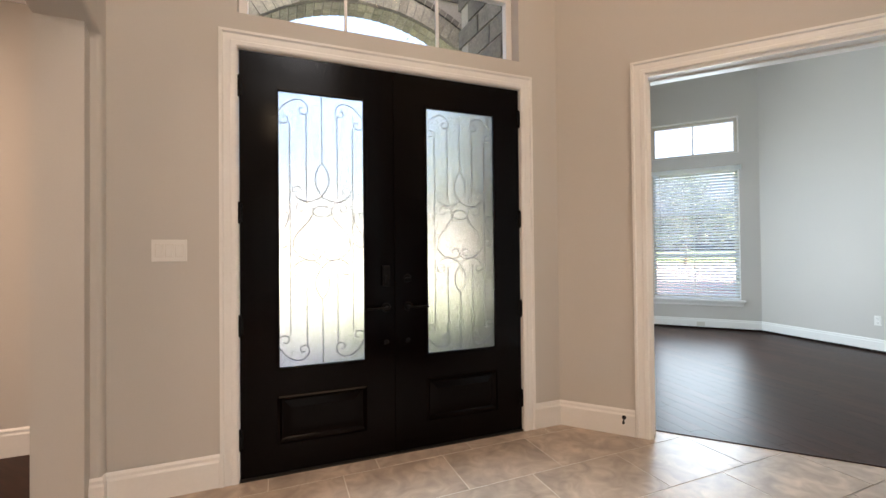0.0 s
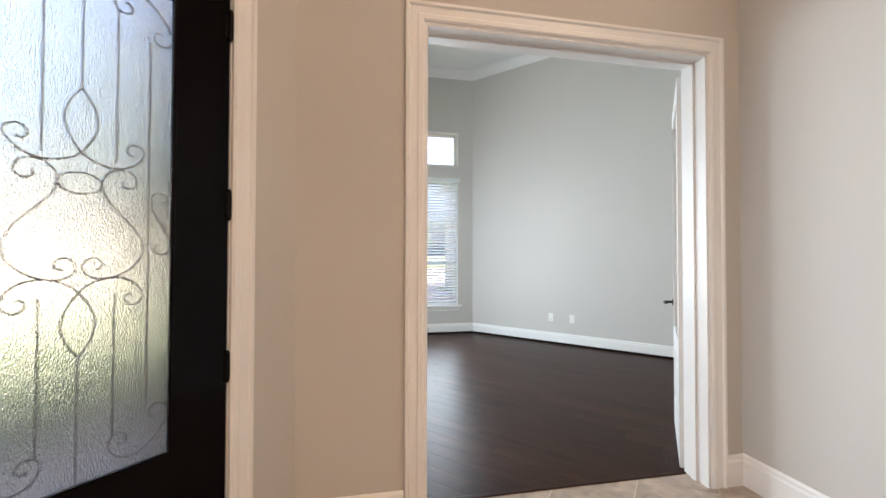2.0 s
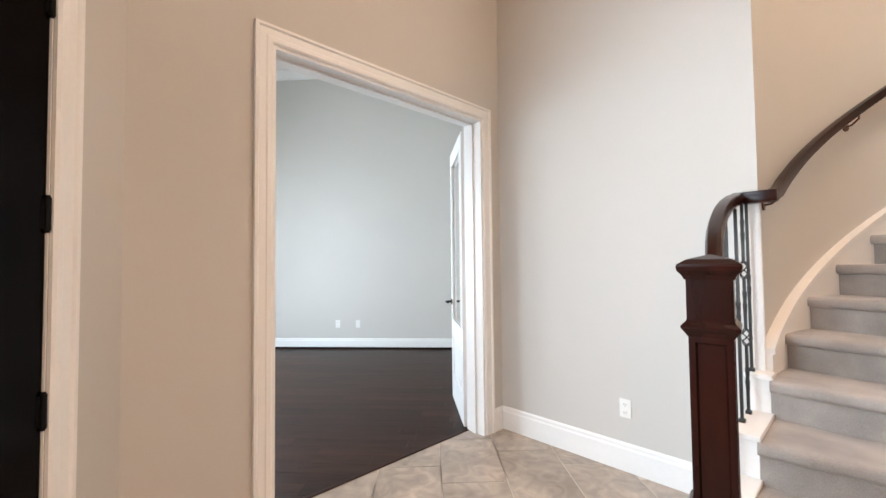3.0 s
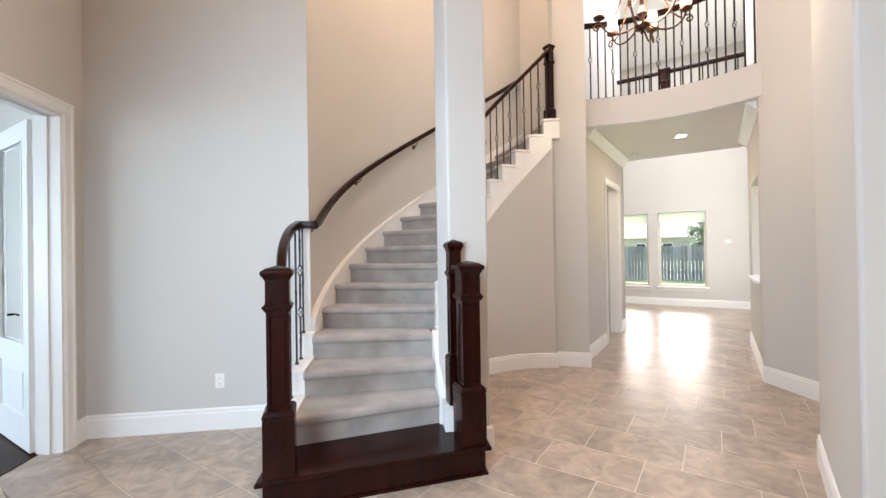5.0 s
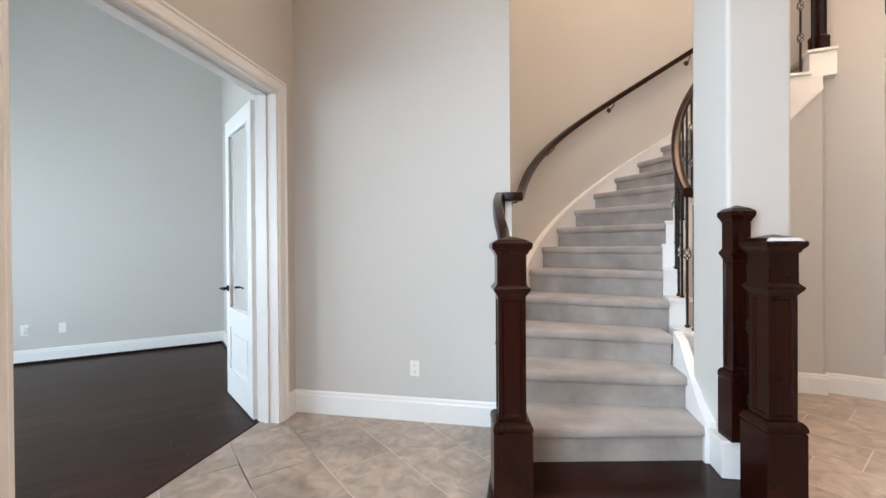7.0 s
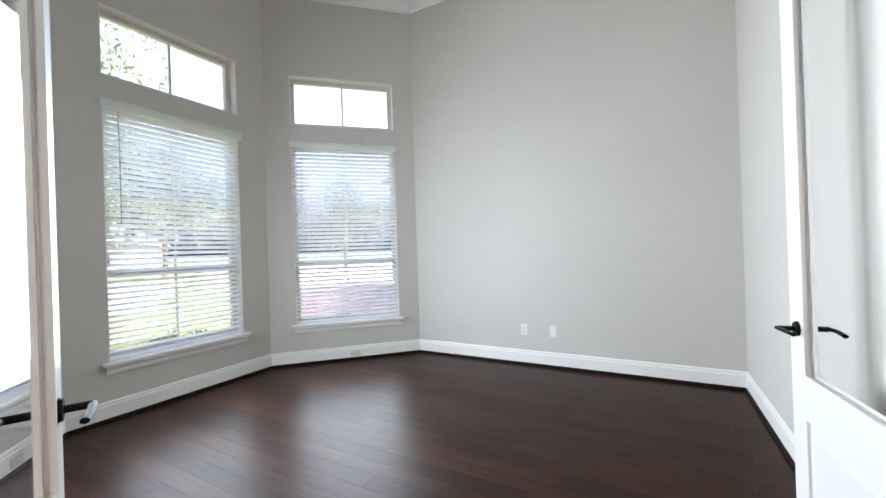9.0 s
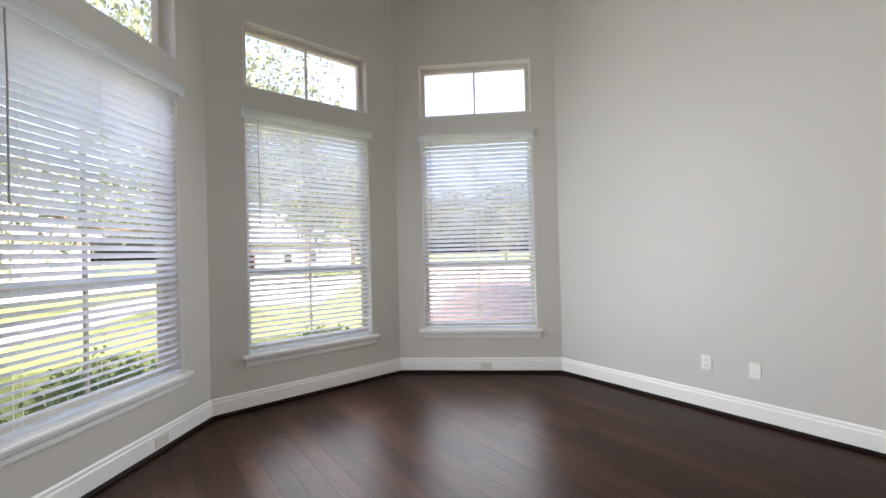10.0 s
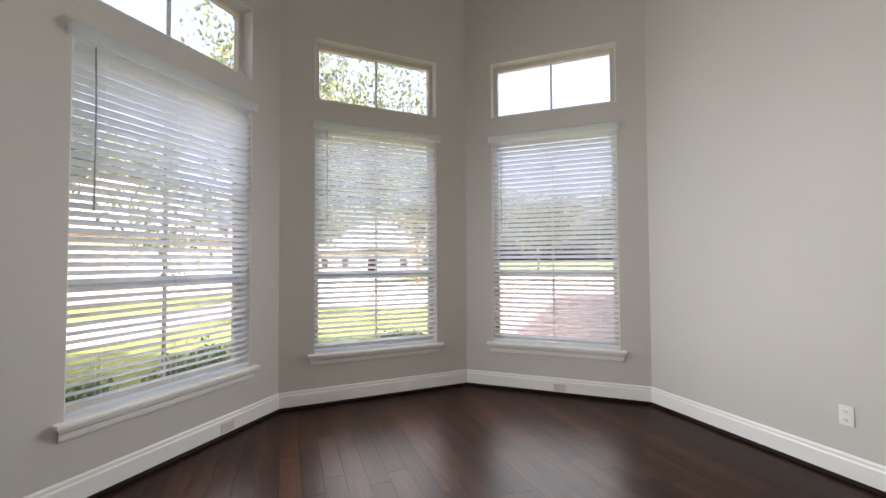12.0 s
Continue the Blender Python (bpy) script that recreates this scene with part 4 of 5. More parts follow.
# open side by the wall's end: white stepped blocks
for k in range(2, 5):
    x0, x1 = outer(s_out(k))[0], min(outer(s_out(k + 1))[0], X3 - 0.012)
    bm = bmesh.new()
    box(bm, x0, CY + RO - 0.045, RISE if k < 3 else RISE * (k - 1), X3 - 0.012, CY + RO + 0.050, RISE * k)
    part("stringer_step", bm, trim_paint, staircase)
    bm = bmesh.new()
    box(bm, x0 - 0.025, CY + RO - 0.055, RISE * k + 0.001, x1, CY + RO + 0.062, RISE * k + 0.024, bevel=0.005)
    part("step_cap", bm, trim_paint, staircase)
bm = bmesh.new()
box(bm, X3 - 0.030, Y3 - 0.01, 0.70, X3 - 0.001, Y3 + 0.045, 1.66)
part("half_post", bm, trim_paint, staircase, "white trim board on the wall end")
# sloped skirt on the column and its foot
bm = bmesh.new()
pts = [(1.40, RISE), (1.40, 0.40), (1.50, 0.47), (1.76, 0.735), (1.86, 0.775), (1.86, 0.50), (1.58, RISE)]
f0 = [bm.verts.new((x, 0.848, z)) for x, z in pts]
f1 = [bm.verts.new((x, 0.900, z)) for x, z in pts]
bm.faces.new(f0)
bm.faces.new(f1[::-1])
for i in range(len(pts)):
    j = (i + 1) % len(pts)
    bm.faces.new((f0[i], f0[j], f1[j], f1[i]))
part("column_skirt", bm, trim_paint, staircase, "white skirt board beside the column")
bm = bmesh.new()
box(bm, 1.262, 0.712, RISE + 0.001, 1.45, 0.880, 0.365, bevel=0.004)
box(bm, 1.254, 0.705, 0.352, 1.45, 0.888, 0.372, bevel=0.004)
part("newel_block", bm, trim_paint, staircase)

bm = bmesh.new()
prism(bm, COLUMN, 0, FH)
bmesh.ops.bevel(bm, geom=[e for e in bm.edges if abs(e.verts[0].co.z - e.verts[1].co.z) > 1], offset=0.018, segments=3, profile=0.5, affect="EDGES")
setting("wall_column", bm, wall_paint, "tall greige column beside the stair", "wall")

# newels


def newel(m, height, label):
    n = thing("newel_post", label, "newel post", m, "newel posts of the stair")
    def ring(bm, w, z):
        return [bm.verts.new((sx * w / 2, sy * w / 2, z)) for sx, sy in ((-1, -1), (1, -1), (1, 1), (-1, 1))]
    def loft(bm, prof):
        rs = [ring(bm, w, z) for w, z in prof]
        for a_, b_ in zip(rs, rs[1:]):
            for i in range(4):
                bm.faces.new((a_[i], a_[(i + 1) % 4], b_[(i + 1) % 4], b_[i]))
        bm.faces.new(rs[0][::-1])
        bm.faces.new(rs[-1])
    b = height - 0.80
    bm = bmesh.new()
    loft(bm, [(0.168, 0.001), (0.168, b - 0.05), (0.160, b - 0.045), (0.172, b - 0.038), (0.172, b - 0.024), (0.160, b - 0.010), (0.140, b)])
    part("base", bm, newel_wood, n)
    bm = bmesh.new()
    loft(bm, [(0.120, b), (0.120, b + 0.54)])
    faces = [f for f in bm.faces if abs(f.normal.z) < 0.5] or list(bm.faces)[:4]
    bmesh.ops.recalc_face_normals(bm, faces=bm.faces)
    faces = [f for f in bm.faces if abs(f.normal.z) < 0.5]
    bmesh.ops.inset_individual(bm, faces=faces, thickness=0.026, depth=0)
    bmesh.ops.inset_individual(bm, faces=faces, thickness=0.008, depth=-0.010)
    part("shaft", bm, newel_wood, n)
    bm = bmesh.new()
    loft(bm, [(0.124, b + 0.54), (0.138, b + 0.552), (0.158, b + 0.566), (0.158, b + 0.574), (0.138, b + 0.584), (0.128, b + 0.592)])
    part("collar", bm, newel_wood, n)
    bm = bmesh.new()
    loft(bm, [(0.126, b + 0.592), (0.126, b + 0.720)])
    part("upper_block", bm, newel_wood, n)
    bm = bmesh.new()
    loft(bm, [(0.134, b + 0.720), (0.146, b + 0.734), (0.170, b + 0.748), (0.174, b + 0.762), (0.168, b + 0.770), (0.120, b + 0.785), (0.012, b + 0.800)])
    part("cap", bm, newel_wood, n)
    return n


newel(pose(0.925, 1.872, RISE, 0, 0, 9), 1.17, "dark mahogany box newel on the bottom step")
newel(pose(1.125, 0.737, RISE, 0, 0, 9), 1.17, "dark mahogany box newel on the bottom step")
newel(pose(1.300, 0.800, 0.372, 0, 0, 7) @ Matrix.Diagonal((0.66, 0.66, 1, 1)), 1.13, "dark mahogany box newel against the column")
tx, ty = inner(s_in(16.45), RI - 0.07)
newel(pose(tx, ty, RISE * 16 + 0.01, 0, 0, 20) @ Matrix.Diagonal((0.62, 0.62, 1, 1)), 0.95, "dark mahogany newel at the upper flight")

# balusters
RAIL = [(-0.030, -0.020), (-0.030, 0.012), (-0.022, 0.030), (0.0, 0.036), (0.022, 0.030), (0.030, 0.012), (0.030, -0.020), (0.018, -0.030), (-0.018, -0.030)]


def baluster_mesh(height, baskets, name="baluster"):
    bm = bmesh.new()
    h = 0.0065
    zs = [0.0]
    tw = 0.22
    segs = []
    for z in baskets:
        segs.append(z)
    cuts = sorted(segs)
    z0 = 0.0
    for z in cuts + [None]:
        z1 = height if z is None else z - 0.045
        box(bm, -h, -h, z0, h, h, z1)
        # twisted stretch
        if z1 - z0 > 0.1:
            for i in range(6):
                zz = (z0 + z1) / 2 - 0.06 + i * 0.02
                box(bm, -h * 1.05, -h * 1.05, zz, h * 1.05, h * 1.05, zz + 0.02, Matrix.Rotation(radians(30 * i), 4, "Z"))
        if z is None:
            break
        for j in range(4):
            q = []
            for i in range(9):
                f = i / 8
                a = 2 * math.pi * j / 4 + f * math.pi * 1.1
                r = 0.004 + 0.021 * math.sin(math.pi * f)
                q.append((r * math.cos(a), r * math.sin(a), z - 0.045 + 0.09 * f))
            tube(bm, q, 0.0032, 5)
        z0 = z + 0.045
    box(bm, -0.013, -0.013, 0.0, 0.013, 0.013, 0.018, bevel=0.003)
    return mesh(name, bm, iron)


BAL = {}


def baluster(parent, x, y, z0, z1, kind, turn=0):
    hgt = round(z1 - z0, 2)
    key = (hgt, kind)
    if key not in BAL:
        baskets = {0: [], 1: [hgt * 0.55], 2: [hgt * 0.36, hgt * 0.68]}[kind]
        BAL[key] = baluster_mesh(hgt, baskets)
    o = new("baluster", BAL[key])
    o.parent = parent
    o.matrix_basis = pose(x, y, z0, 0, 0, turn)


upper_rail = thing("stair_balustrade", "iron balusters under a dark mahogany rail up the stair", "balustrade")
n = 0
for k in range(int(KI), 17):
    for f in (0.2, 0.7):
        kk = k + f
        x, y = inner(s_in(kk), RI - 0.10)
        if kk > 16.3:
            continue
        baluster(upper_rail, x, y, RISE * k + 0.02, RISE * kk + 0.78, (0, 1, 0, 2)[n % 4])
        n += 1
bm = bmesh.new()
sweep(bm, arc_pts(inner, KI - 0.1, 16.45, 50, RI - 0.10, 0.80, s_in), RAIL)
part("handrail", bm, newel_wood, upper_rail, smooth=True)

lower_rail = thing("short_balustrade", "iron balusters between the bottom newel and the wall end", "balustrade")
RL = [(0.99, 1.885, 1.245), (1.06, 1.890, 1.280), (1.13, 1.903, 1.335), (1.20, 1.918, 1.395), (1.29, 1.935, 1.440), (1.40, 1.950, 1.492), (1.52, 1.962, 1.542), (1.65, 1.970, 1.585), (1.80, 1.974, 1.625), (1.985, 1.975, 1.655)]
bm = bmesh.new()
sweep(bm, RL, RAIL)
box(bm, 1.962, 1.815, 1.628, 2.030, 2.005, 1.690, bevel=0.012)
part("handrail", bm, newel_wood, lower_rail, smooth=True)
for i, (x, k) in enumerate(((1.36, 2), (1.52, 2), (1.72, 3), (1.87, 3), (1.985, 4))):
    zr = float(np.interp(x, [p[0] for p in RL], [p[2] for p in RL]))
    baluster(lower_rail, x, 1.945, RISE * k + 0.022, zr - 0.02, (2, 0, 0, 2, 0)[i])

newel_rail = thing("newel_rail", "short dark rail and twisted iron baluster between two newels", "balustrade")
bm = bmesh.new()
sweep(bm, [(1.185, 0.752, 1.285), (1.215, 0.765, 1.300), (1.262, 0.785, 1.325)], RAIL)
part("handrail", bm, newel_wood, newel_rail, smooth=True)
baluster(newel_rail, 1.222, 0.768, RISE + 0.002, 1.275, 2)

wall_rail = thing("wall_handrail", "dark mahogany handrail climbing the curved wall", "handrail")
bm = bmesh.new()
pts = [(1.99, 1.845, 1.655)] + arc_pts(outer, K0 + 0.15, NS + 0.8, 56, RO - 0.075, 0.87, s_out)
sweep(bm, pts, RAIL)
part("handrail", bm, newel_wood, wall_rail, smooth=True)
for kk in (K0 + 0.35, 7.6, 10.8, 14.0, 17.0):
    (x, y), (x2, y2) = outer(s_out(kk), RO - 0.075), outer(s_out(kk), RO - 0.001)
    z = RISE * kk + 0.87
    bm = bmesh.new()
    tube(bm, [(x, y, z - 0.03), (x, y, z - 0.055), ((x + x2) / 2, (y + y2) / 2, z - 0.085), (x2, y2, z - 0.09)], 0.006, 8)
    cyl(bm, (x2, y2, z - 0.09), (x2 + (x - x2) * 0.1, y2 + (y - y2) * 0.1, z - 0.09), 0.028, n=14)
    part("bracket", bm, bronze, wall_rail)

# ---- upper gallery ----
gallery = thing("gallery_balustrade", "iron balusters and dark rail along the curved gallery", "balustrade")
n = 0
gal = [(u, 6.40 - 0.235 * ((u - 2.02) / 0.92) ** 2) for u in (1.09 + 1.86 * i / 22 for i in range(23))]
for i, (u, v) in enumerate(gal):
    x, y = enth(u, v)
    baluster(gallery, x, y, Z2 + 0.002, Z2 + 0.93, (0, 1, 0, 0, 2, 0)[i % 6])
bm = bmesh.new()
sweep(bm, [(*enth(u, v), Z2 + 0.95) for u, v in gal], RAIL)
part("handrail", bm, newel_wood, gallery, smooth=True)
far = thing("gallery_balustrade", "iron balusters and dark rail along the back of the gallery", "balustrade")
for i in range(15):
    x, y = enth(1.0 + 2.1 * i / 14, 8.35)
    baluster(far, x, y, Z2 + 0.002, Z2 + 0.93, (0, 0, 1, 0)[i % 4])
bm = bmesh.new()
sweep(bm, [(*enth(0.95, 8.35), Z2 + 0.95), (*enth(3.1, 8.35), Z2 + 0.95)], RAIL)
part("handrail", bm, newel_wood, far, smooth=True)
newel(Matrix.Translation((*enth(1.83, 8.35), Z2)) @ pose(0, 0, 0, 0, 0, 47), 1.02, "dark mahogany newel in the gallery rail")
bm = bmesh.new()
for z0, z1, t in ((Z2 - 0.17, Z2 - 0.03, 0.012), (Z2 - 0.03, Z2 + 0.001, 0.03), (Z2 - 0.19, Z2 - 0.17, 0.022)):
    sweep(bm, [(*enth(u, v), 0) for u, v in front], [(-0.004, z0), (-0.004, z1), (-t - 0.004, z1), (-t - 0.004, z0)])
setting("trim_gallery", bm, trim_paint, "white fascia board along the curved gallery edge", "trim")
bm = bmesh.new()
prism(bm, [enth(u, v + 0.03) for u, v in front] + [enth(3.09, 8.74), enth(0.86, 8.74)], Z2 - 0.001, Z2 + 0.0015)
setting("floor_gallery", bm, carpet_pile, "taupe carpet on the gallery floor", "floor")

# ---- chandelier ----
cx, cy = enth(2.02, 4.42)
chandelier = thing("chandelier", "bronze six-arm chandelier with amber glass candle shades", "chandelier", pose(cx, cy, 3.16))
bm = bmesh.new()
lathe(bm, [(0.004, 0.0), (0.016, 0.012), (0.010, 0.035), (0.050, 0.045), (0.062, 0.075), (0.020, 0.095), (0.018, 0.14), (0.040, 0.17), (0.018, 0.20), (0.012, 0.42), (0.030, 0.45), (0.012, 0.48), (0.010, 0.72)])
part("stem", bm, bronze, chandelier, smooth=True)
bm = bmesh.new()
for i in range(22):
    z = 0.72 + i * 0.1
    cyl(bm, (0.006, 0, z), (-0.006, 0, z + 0.1), 0.004, n=6)
lathe(bm, [(0.01, 2.83), (0.07, 2.86), (0.075, 2.90)])
part("chain", bm, bronze, chandelier)
arm = bmesh.new()
q = [(0.03, 0, 0.09)] + [(a, 0, z) for a, z in bezier((0.05, 0.08), (0.16, -0.02), (0.30, 0.02), (0.33, 0.15))]
tube(arm, q, 0.0075, 8)
tube(arm, [(0.33 + a, 0, 0.09 + z) for a, z in spiral(0.02, 0.0, 0.035, 2.2, 1.1, -1)], 0.006, 6)
tube(arm, [(a, 0, z) for a, z in bezier((0.02, 0.42), (0.20, 0.50), (0.10, 0.20), (0.30, 0.10))], 0.006, 8)
lathe(arm, [(0.012, 0.15), (0.045, 0.165), (0.048, 0.18), (0.030, 0.185)], 16, Matrix.Translation((0.33, 0, 0)))
arm_mesh = mesh("arm", arm, bronze, True)
bm = bmesh.new()
lathe(bm, [(0.034, 0.186), (0.040, 0.22), (0.040, 0.31), (0.036, 0.325)], 18, Matrix.Translation((0.33, 0, 0)))
shade_mesh = mesh("shade", bm, candle_glass, True)
for i in range(6):
    for name, me in (("arm", arm_mesh), ("shade", shade_mesh)):
        o = new(name, me)
        o.parent = chandelier
        o.matrix_basis = pose(0, 0, 0, 0, 0, 60 * i + 12)

# ---- fixtures ----


def downlight(u, v, z):
    d = thing("recessed_downlight", "round recessed downlight with a white ring", "downlight", MH @ pose(u, v, z), "recessed downlights")
    bm = bmesh.new()
    lathe(bm, [(0.085, -0.008), (0.085, -0.001), (0.062, -0.001), (0.062, -0.006)], 24)
    part("trim_ring", bm, trim_paint, d)
    bm = bmesh.new()
    cyl(bm, (0, 0, -0.0095), (0, 0, -0.0085), 0.062, n=24)
    part("lens", bm, bulb_glow, d, "glowing lens")


downlight(2.1, 7.38, ZL - 0.006)
for u, v in ((1.2, 1.2), (1.2, 3.4), (0.0, 3.0), (1.9, 5.6)):
    downlight(u, v, FH - 0.001)
det = thing("smoke_detector", "small white smoke detector on the hall ceiling", "detector", MH @ pose(1.38, 8.17, ZL - 0.007))
bm = bmesh.new()
lathe(bm, [(0.045, -0.035), (0.058, -0.025), (0.062, -0.002)], 20)
part("housing", bm, plastic_white, det)


def outlet(m, label="white duplex wall outlet plate", blank=False, mat=None):
    """Plate in a wall frame: x along, z up, out along -y."""
    o = thing("wall_outlet", label, "outlet", m, "wall outlets")
    bm = bmesh.new()
    box(bm, -0.036, -0.006, -0.059, 0.036, -0.0005, 0.059, bevel=0.003)
    part("plate", bm, mat or plastic_white, o)
    for z in (-0.024, 0.024):
        if blank:
            continue
        bm = bmesh.new()
        box(bm, -0.017, -0.009, z - 0.015, 0.017, -0.0055, z + 0.015, bevel=0.002)
        part("receptacle", bm, mat or plastic_white, o)
        bm = bmesh.new()
        for x in (-0.007, 0.007):
            box(bm, x - 0.0012, -0.0098, z - 0.004, x + 0.0012, -0.0088, z + 0.006)
        cyl(bm, (0, -0.0098, z - 0.009), (0, -0.0088, z - 0.009), 0.0025, n=8)
        part("slots", bm, dark_slot, o)
    if blank:
        bm = bmesh.new()
        cyl(bm, (0, -0.012, 0), (0, -0.005, 0), 0.007, n=12)
        part("jack", bm, plastic_white, o)


m3 = pose(X3, 2.624, 0.395, 0, 0, -90)
outlet(m3)
mb, _n = along(SC, SD)
outlet(mb @ pose(1.405, 0, 0.39))
outlet(mb @ pose(1.73, 0, 0.39), "white cable jack wall plate", True)
mf, _n = along(SB, SC)
ml, _n = along((S0[0], YS), SA)
for m_, s in ((mf, 0.96), (ml, 6.56 - YS)):
    o = thing("baseboard_outlet", "beige outlet plate set in the baseboard", "outlet", m_ @ pose(s, -0.0155, 0.075), "baseboard outlets")
    bm = bmesh.new()
    box(bm, -0.058, -0.006, -0.035, 0.058, -0.001, 0.035, bevel=0.003)
    part("plate", bm, vinyl, o)
outlet(along(enth(5.9, -0.97), enth(3.0, -0.97))[0] @ pose(2.9 - 0.90, 0, 0.40))
sw = thing("switch_plate", "white three-gang rocker switch plate", "light switch", m_ent @ pose(2.755 - 2.475, 0, 1.30))
bm = bmesh.new()
box(bm, -0.082, -0.006, -0.059, 0.082, -0.0005, 0.059, bevel=0.003)
part("plate", bm, plastic_white, sw)
for x in (-0.046, 0.0, 0.046):
    # shade in the gap round the rocker, put in as a grey sheet
    bm = bmesh.new()
    box(bm, x - 0.0180, -0.0068, -0.0345, x + 0.0180, -0.0058, 0.0345)
    part("rocker_gap", bm, vinyl, sw)
    bm = bmesh.new()
    box(bm, x - 0.0165, -0.010, -0.033, x + 0.0165, -0.0055, 0.033, pose(0, 0, 0, 3, 0, 0), bevel=0.002)
    part("rocker", bm, plastic_white, sw)
th = thing("thermostat", "small white thermostat on the living room wall", "thermostat", m_back @ pose(6.30, 0, 1.55))
bm = bmesh.new()
box(bm, -0.05, -0.022, -0.04, 0.05, -0.0005, 0.04, bevel=0.006)
part("housing", bm, plastic_white, th)


def door_stop(m):
    s = thing("door_stop", "small bronze door stop on the baseboard", "door stop", m, "door stops")
    bm = bmesh.new()
    cyl(bm, (0, 0, 0), (0, -0.006, 0), 0.014, n=14)
    tube(bm, [(0, -0.005, 0), (0, -0.05, -0.004), (0, -0.075, -0.006)], 0.004, 8)
    part("rod", bm, black_metal, s)
    bm = bmesh.new()
    cyl(bm, (0, -0.072, -0.006), (0, -0.09, -0.007), 0.009, 0.008, 12)
    part("rubber_tip", bm, dark_slot, s)


door_stop(pose(0.03, YW - 0.016, 0.125))
door_stop(MH @ pose(2.84, J0 + 0.016, 0.12, 0, 0, 180))

# ---- outdoors ----
GZ = -0.22
bm = bmesh.new()
box(bm, -1200, -1200, GZ - 0.5, 1200, 1200, GZ)
setting("ground", bm, grass_mat, "sunlit mown lawn", "ground")
bm = bmesh.new()
prism(bm, [(-3.2, -6), (-3.2, 3.0), (-6.6, 6.5), (-10.5, 20), (-13.0, 20), (-9.2, 6.0), (-6.5, 1.0), (-6.5, -6)], GZ, GZ + 0.012)
prism(bm, [(-16, -40), (-16, 60), (-22, 60), (-22, -40)], GZ, GZ + 0.010)
prism(bm, [(-4.4, 17.0), (-7.6, 15.4), (-15.9, 24), (-15.9, 36), (-7.8, 36)], GZ, GZ + 0.014)
setting("road", bm, concrete, "pale concrete street and front walk", "road")
bm = bmesh.new()
prism(bm, [(0.1, 11.0), (-0.9, 13.4), (-7.5, 38), (-13, 62), (22, 62), (22, 22), (3.5, 22), (3.5, 11.0)], GZ, GZ + 0.02)
setting("pavement", bm, paver, "red brick paved court beside the house", "pavement")

def leaf_cloud(name, blobs, count, size, mat, seed):
    """Many small folded leaves scattered through clumps."""
    rnd = random.Random(seed)
    bm = bmesh.new()
    total = sum(r ** 2 for *_, r in blobs)
    for x, y, z, r in blobs:
        for _ in range(int(count * r * r / total)):
            v = Vector((rnd.gauss(0, 1), rnd.gauss(0, 1), rnd.gauss(0, 0.8))).normalized() * r * rnd.uniform(0.45, 1.08)
            c = Vector((x, y, z)) + v
            e = Euler((rnd.uniform(0, 6.3), rnd.uniform(0, 6.3), rnd.uniform(0, 6.3))).to_matrix()
            s = size * rnd.uniform(0.6, 1.3)
            q = [c + e @ Vector(p) * s for p in ((-0.5, 0, 0), (0, 0.28, 0.08), (0.6, 0, 0), (0, -0.28, 0.08))]
            vs = [bm.verts.new(p) for p in q]
            bm.faces.new((vs[0], vs[1], vs[2]))
            bm.faces.new((vs[0], vs[2], vs[3]))
    return bm


def tree(x, y, h, r, seed, count=2600, size=0.24, label="leafy green shade tree on the lawn", low=0.42):
    rnd = random.Random(seed)
    t = thing("tree", label, "tree", pose(x, y, GZ))
    bm = bmesh.new()
    tube(bm, [(0, 0, -0.1), (0.05, 0.02, h * 0.25), (-0.04, 0.05, h * 0.5), (0.03, 0, h * 0.85)], 0.13 * h / 6, 8)
    blobs = []
    for i in range(9):
        a = i * 2.4 + rnd.uniform(-0.4, 0.4)
        k = rnd.uniform(0.35, 0.85)
        end = (r * k * math.cos(a), r * k * math.sin(a), h * rnd.uniform(low, 0.92))
        tube(bm, [(0, 0, h * rnd.uniform(0.28, 0.5)), (end[0] * 0.5, end[1] * 0.5, end[2] * 0.85), end], 0.035 * h / 6, 6)
        blobs.append((*end, r * rnd.uniform(0.30, 0.48)))
    blobs.append((0, 0, h * 0.9, r * 0.45))
    part("trunk", bm, bark, t)
    part("crown", leaf_cloud("crown", blobs, count, size, leaf_mat, seed), leaf_mat, t)


tree(-6.9, 13.6, 7.6, 4.0, 3, 10000, 0.15, low=0.28)
tree(-13.5, 9.5, 8.5, 3.2, 5, 4200, 0.26)
tree(-27, 4, 9, 4.0, 7, 2600, 0.42)
tree(-30, 22, 10, 4.5, 8, 2600, 0.45)
tree(-24, 34, 10, 4.5, 9, 2600, 0.45)
tree(-10, 38, 9, 4.2, 12, 2600, 0.42)
tree(3.5, 47, 7.5, 4.5, 10, 3000, 0.45)
tree(-5.0, 49, 8, 4.5, 11, 2600, 0.45)
tree(-10.5, 30, 8, 3.6, 13, 2600, 0.38)


def bush(x, y, r, seed):
    b = thing("shrub", "low clipped green shrub under the window", "shrub", pose(x, y, GZ), "foundation shrubs")
    rnd = random.Random(seed)
    blobs = [(rnd.uniform(-r, r) * 0.6, rnd.uniform(-r, r) * 0.6, r * rnd.uniform(0.5, 0.9), r * rnd.uniform(0.4, 0.6)) for _ in range(5)]
    part("foliage", leaf_cloud("foliage", blobs, 1100, 0.07, shrub_leaf, seed), shrub_leaf, b)
    bm = bmesh.new()
    for i in range(4):
        tube(bm, [(0, 0, -0.02), (0.1 * math.cos(i * 1.6), 0.1 * math.sin(i * 1.6), r * 0.7)], 0.012, 5)
    part("stems", bm, bark, b)


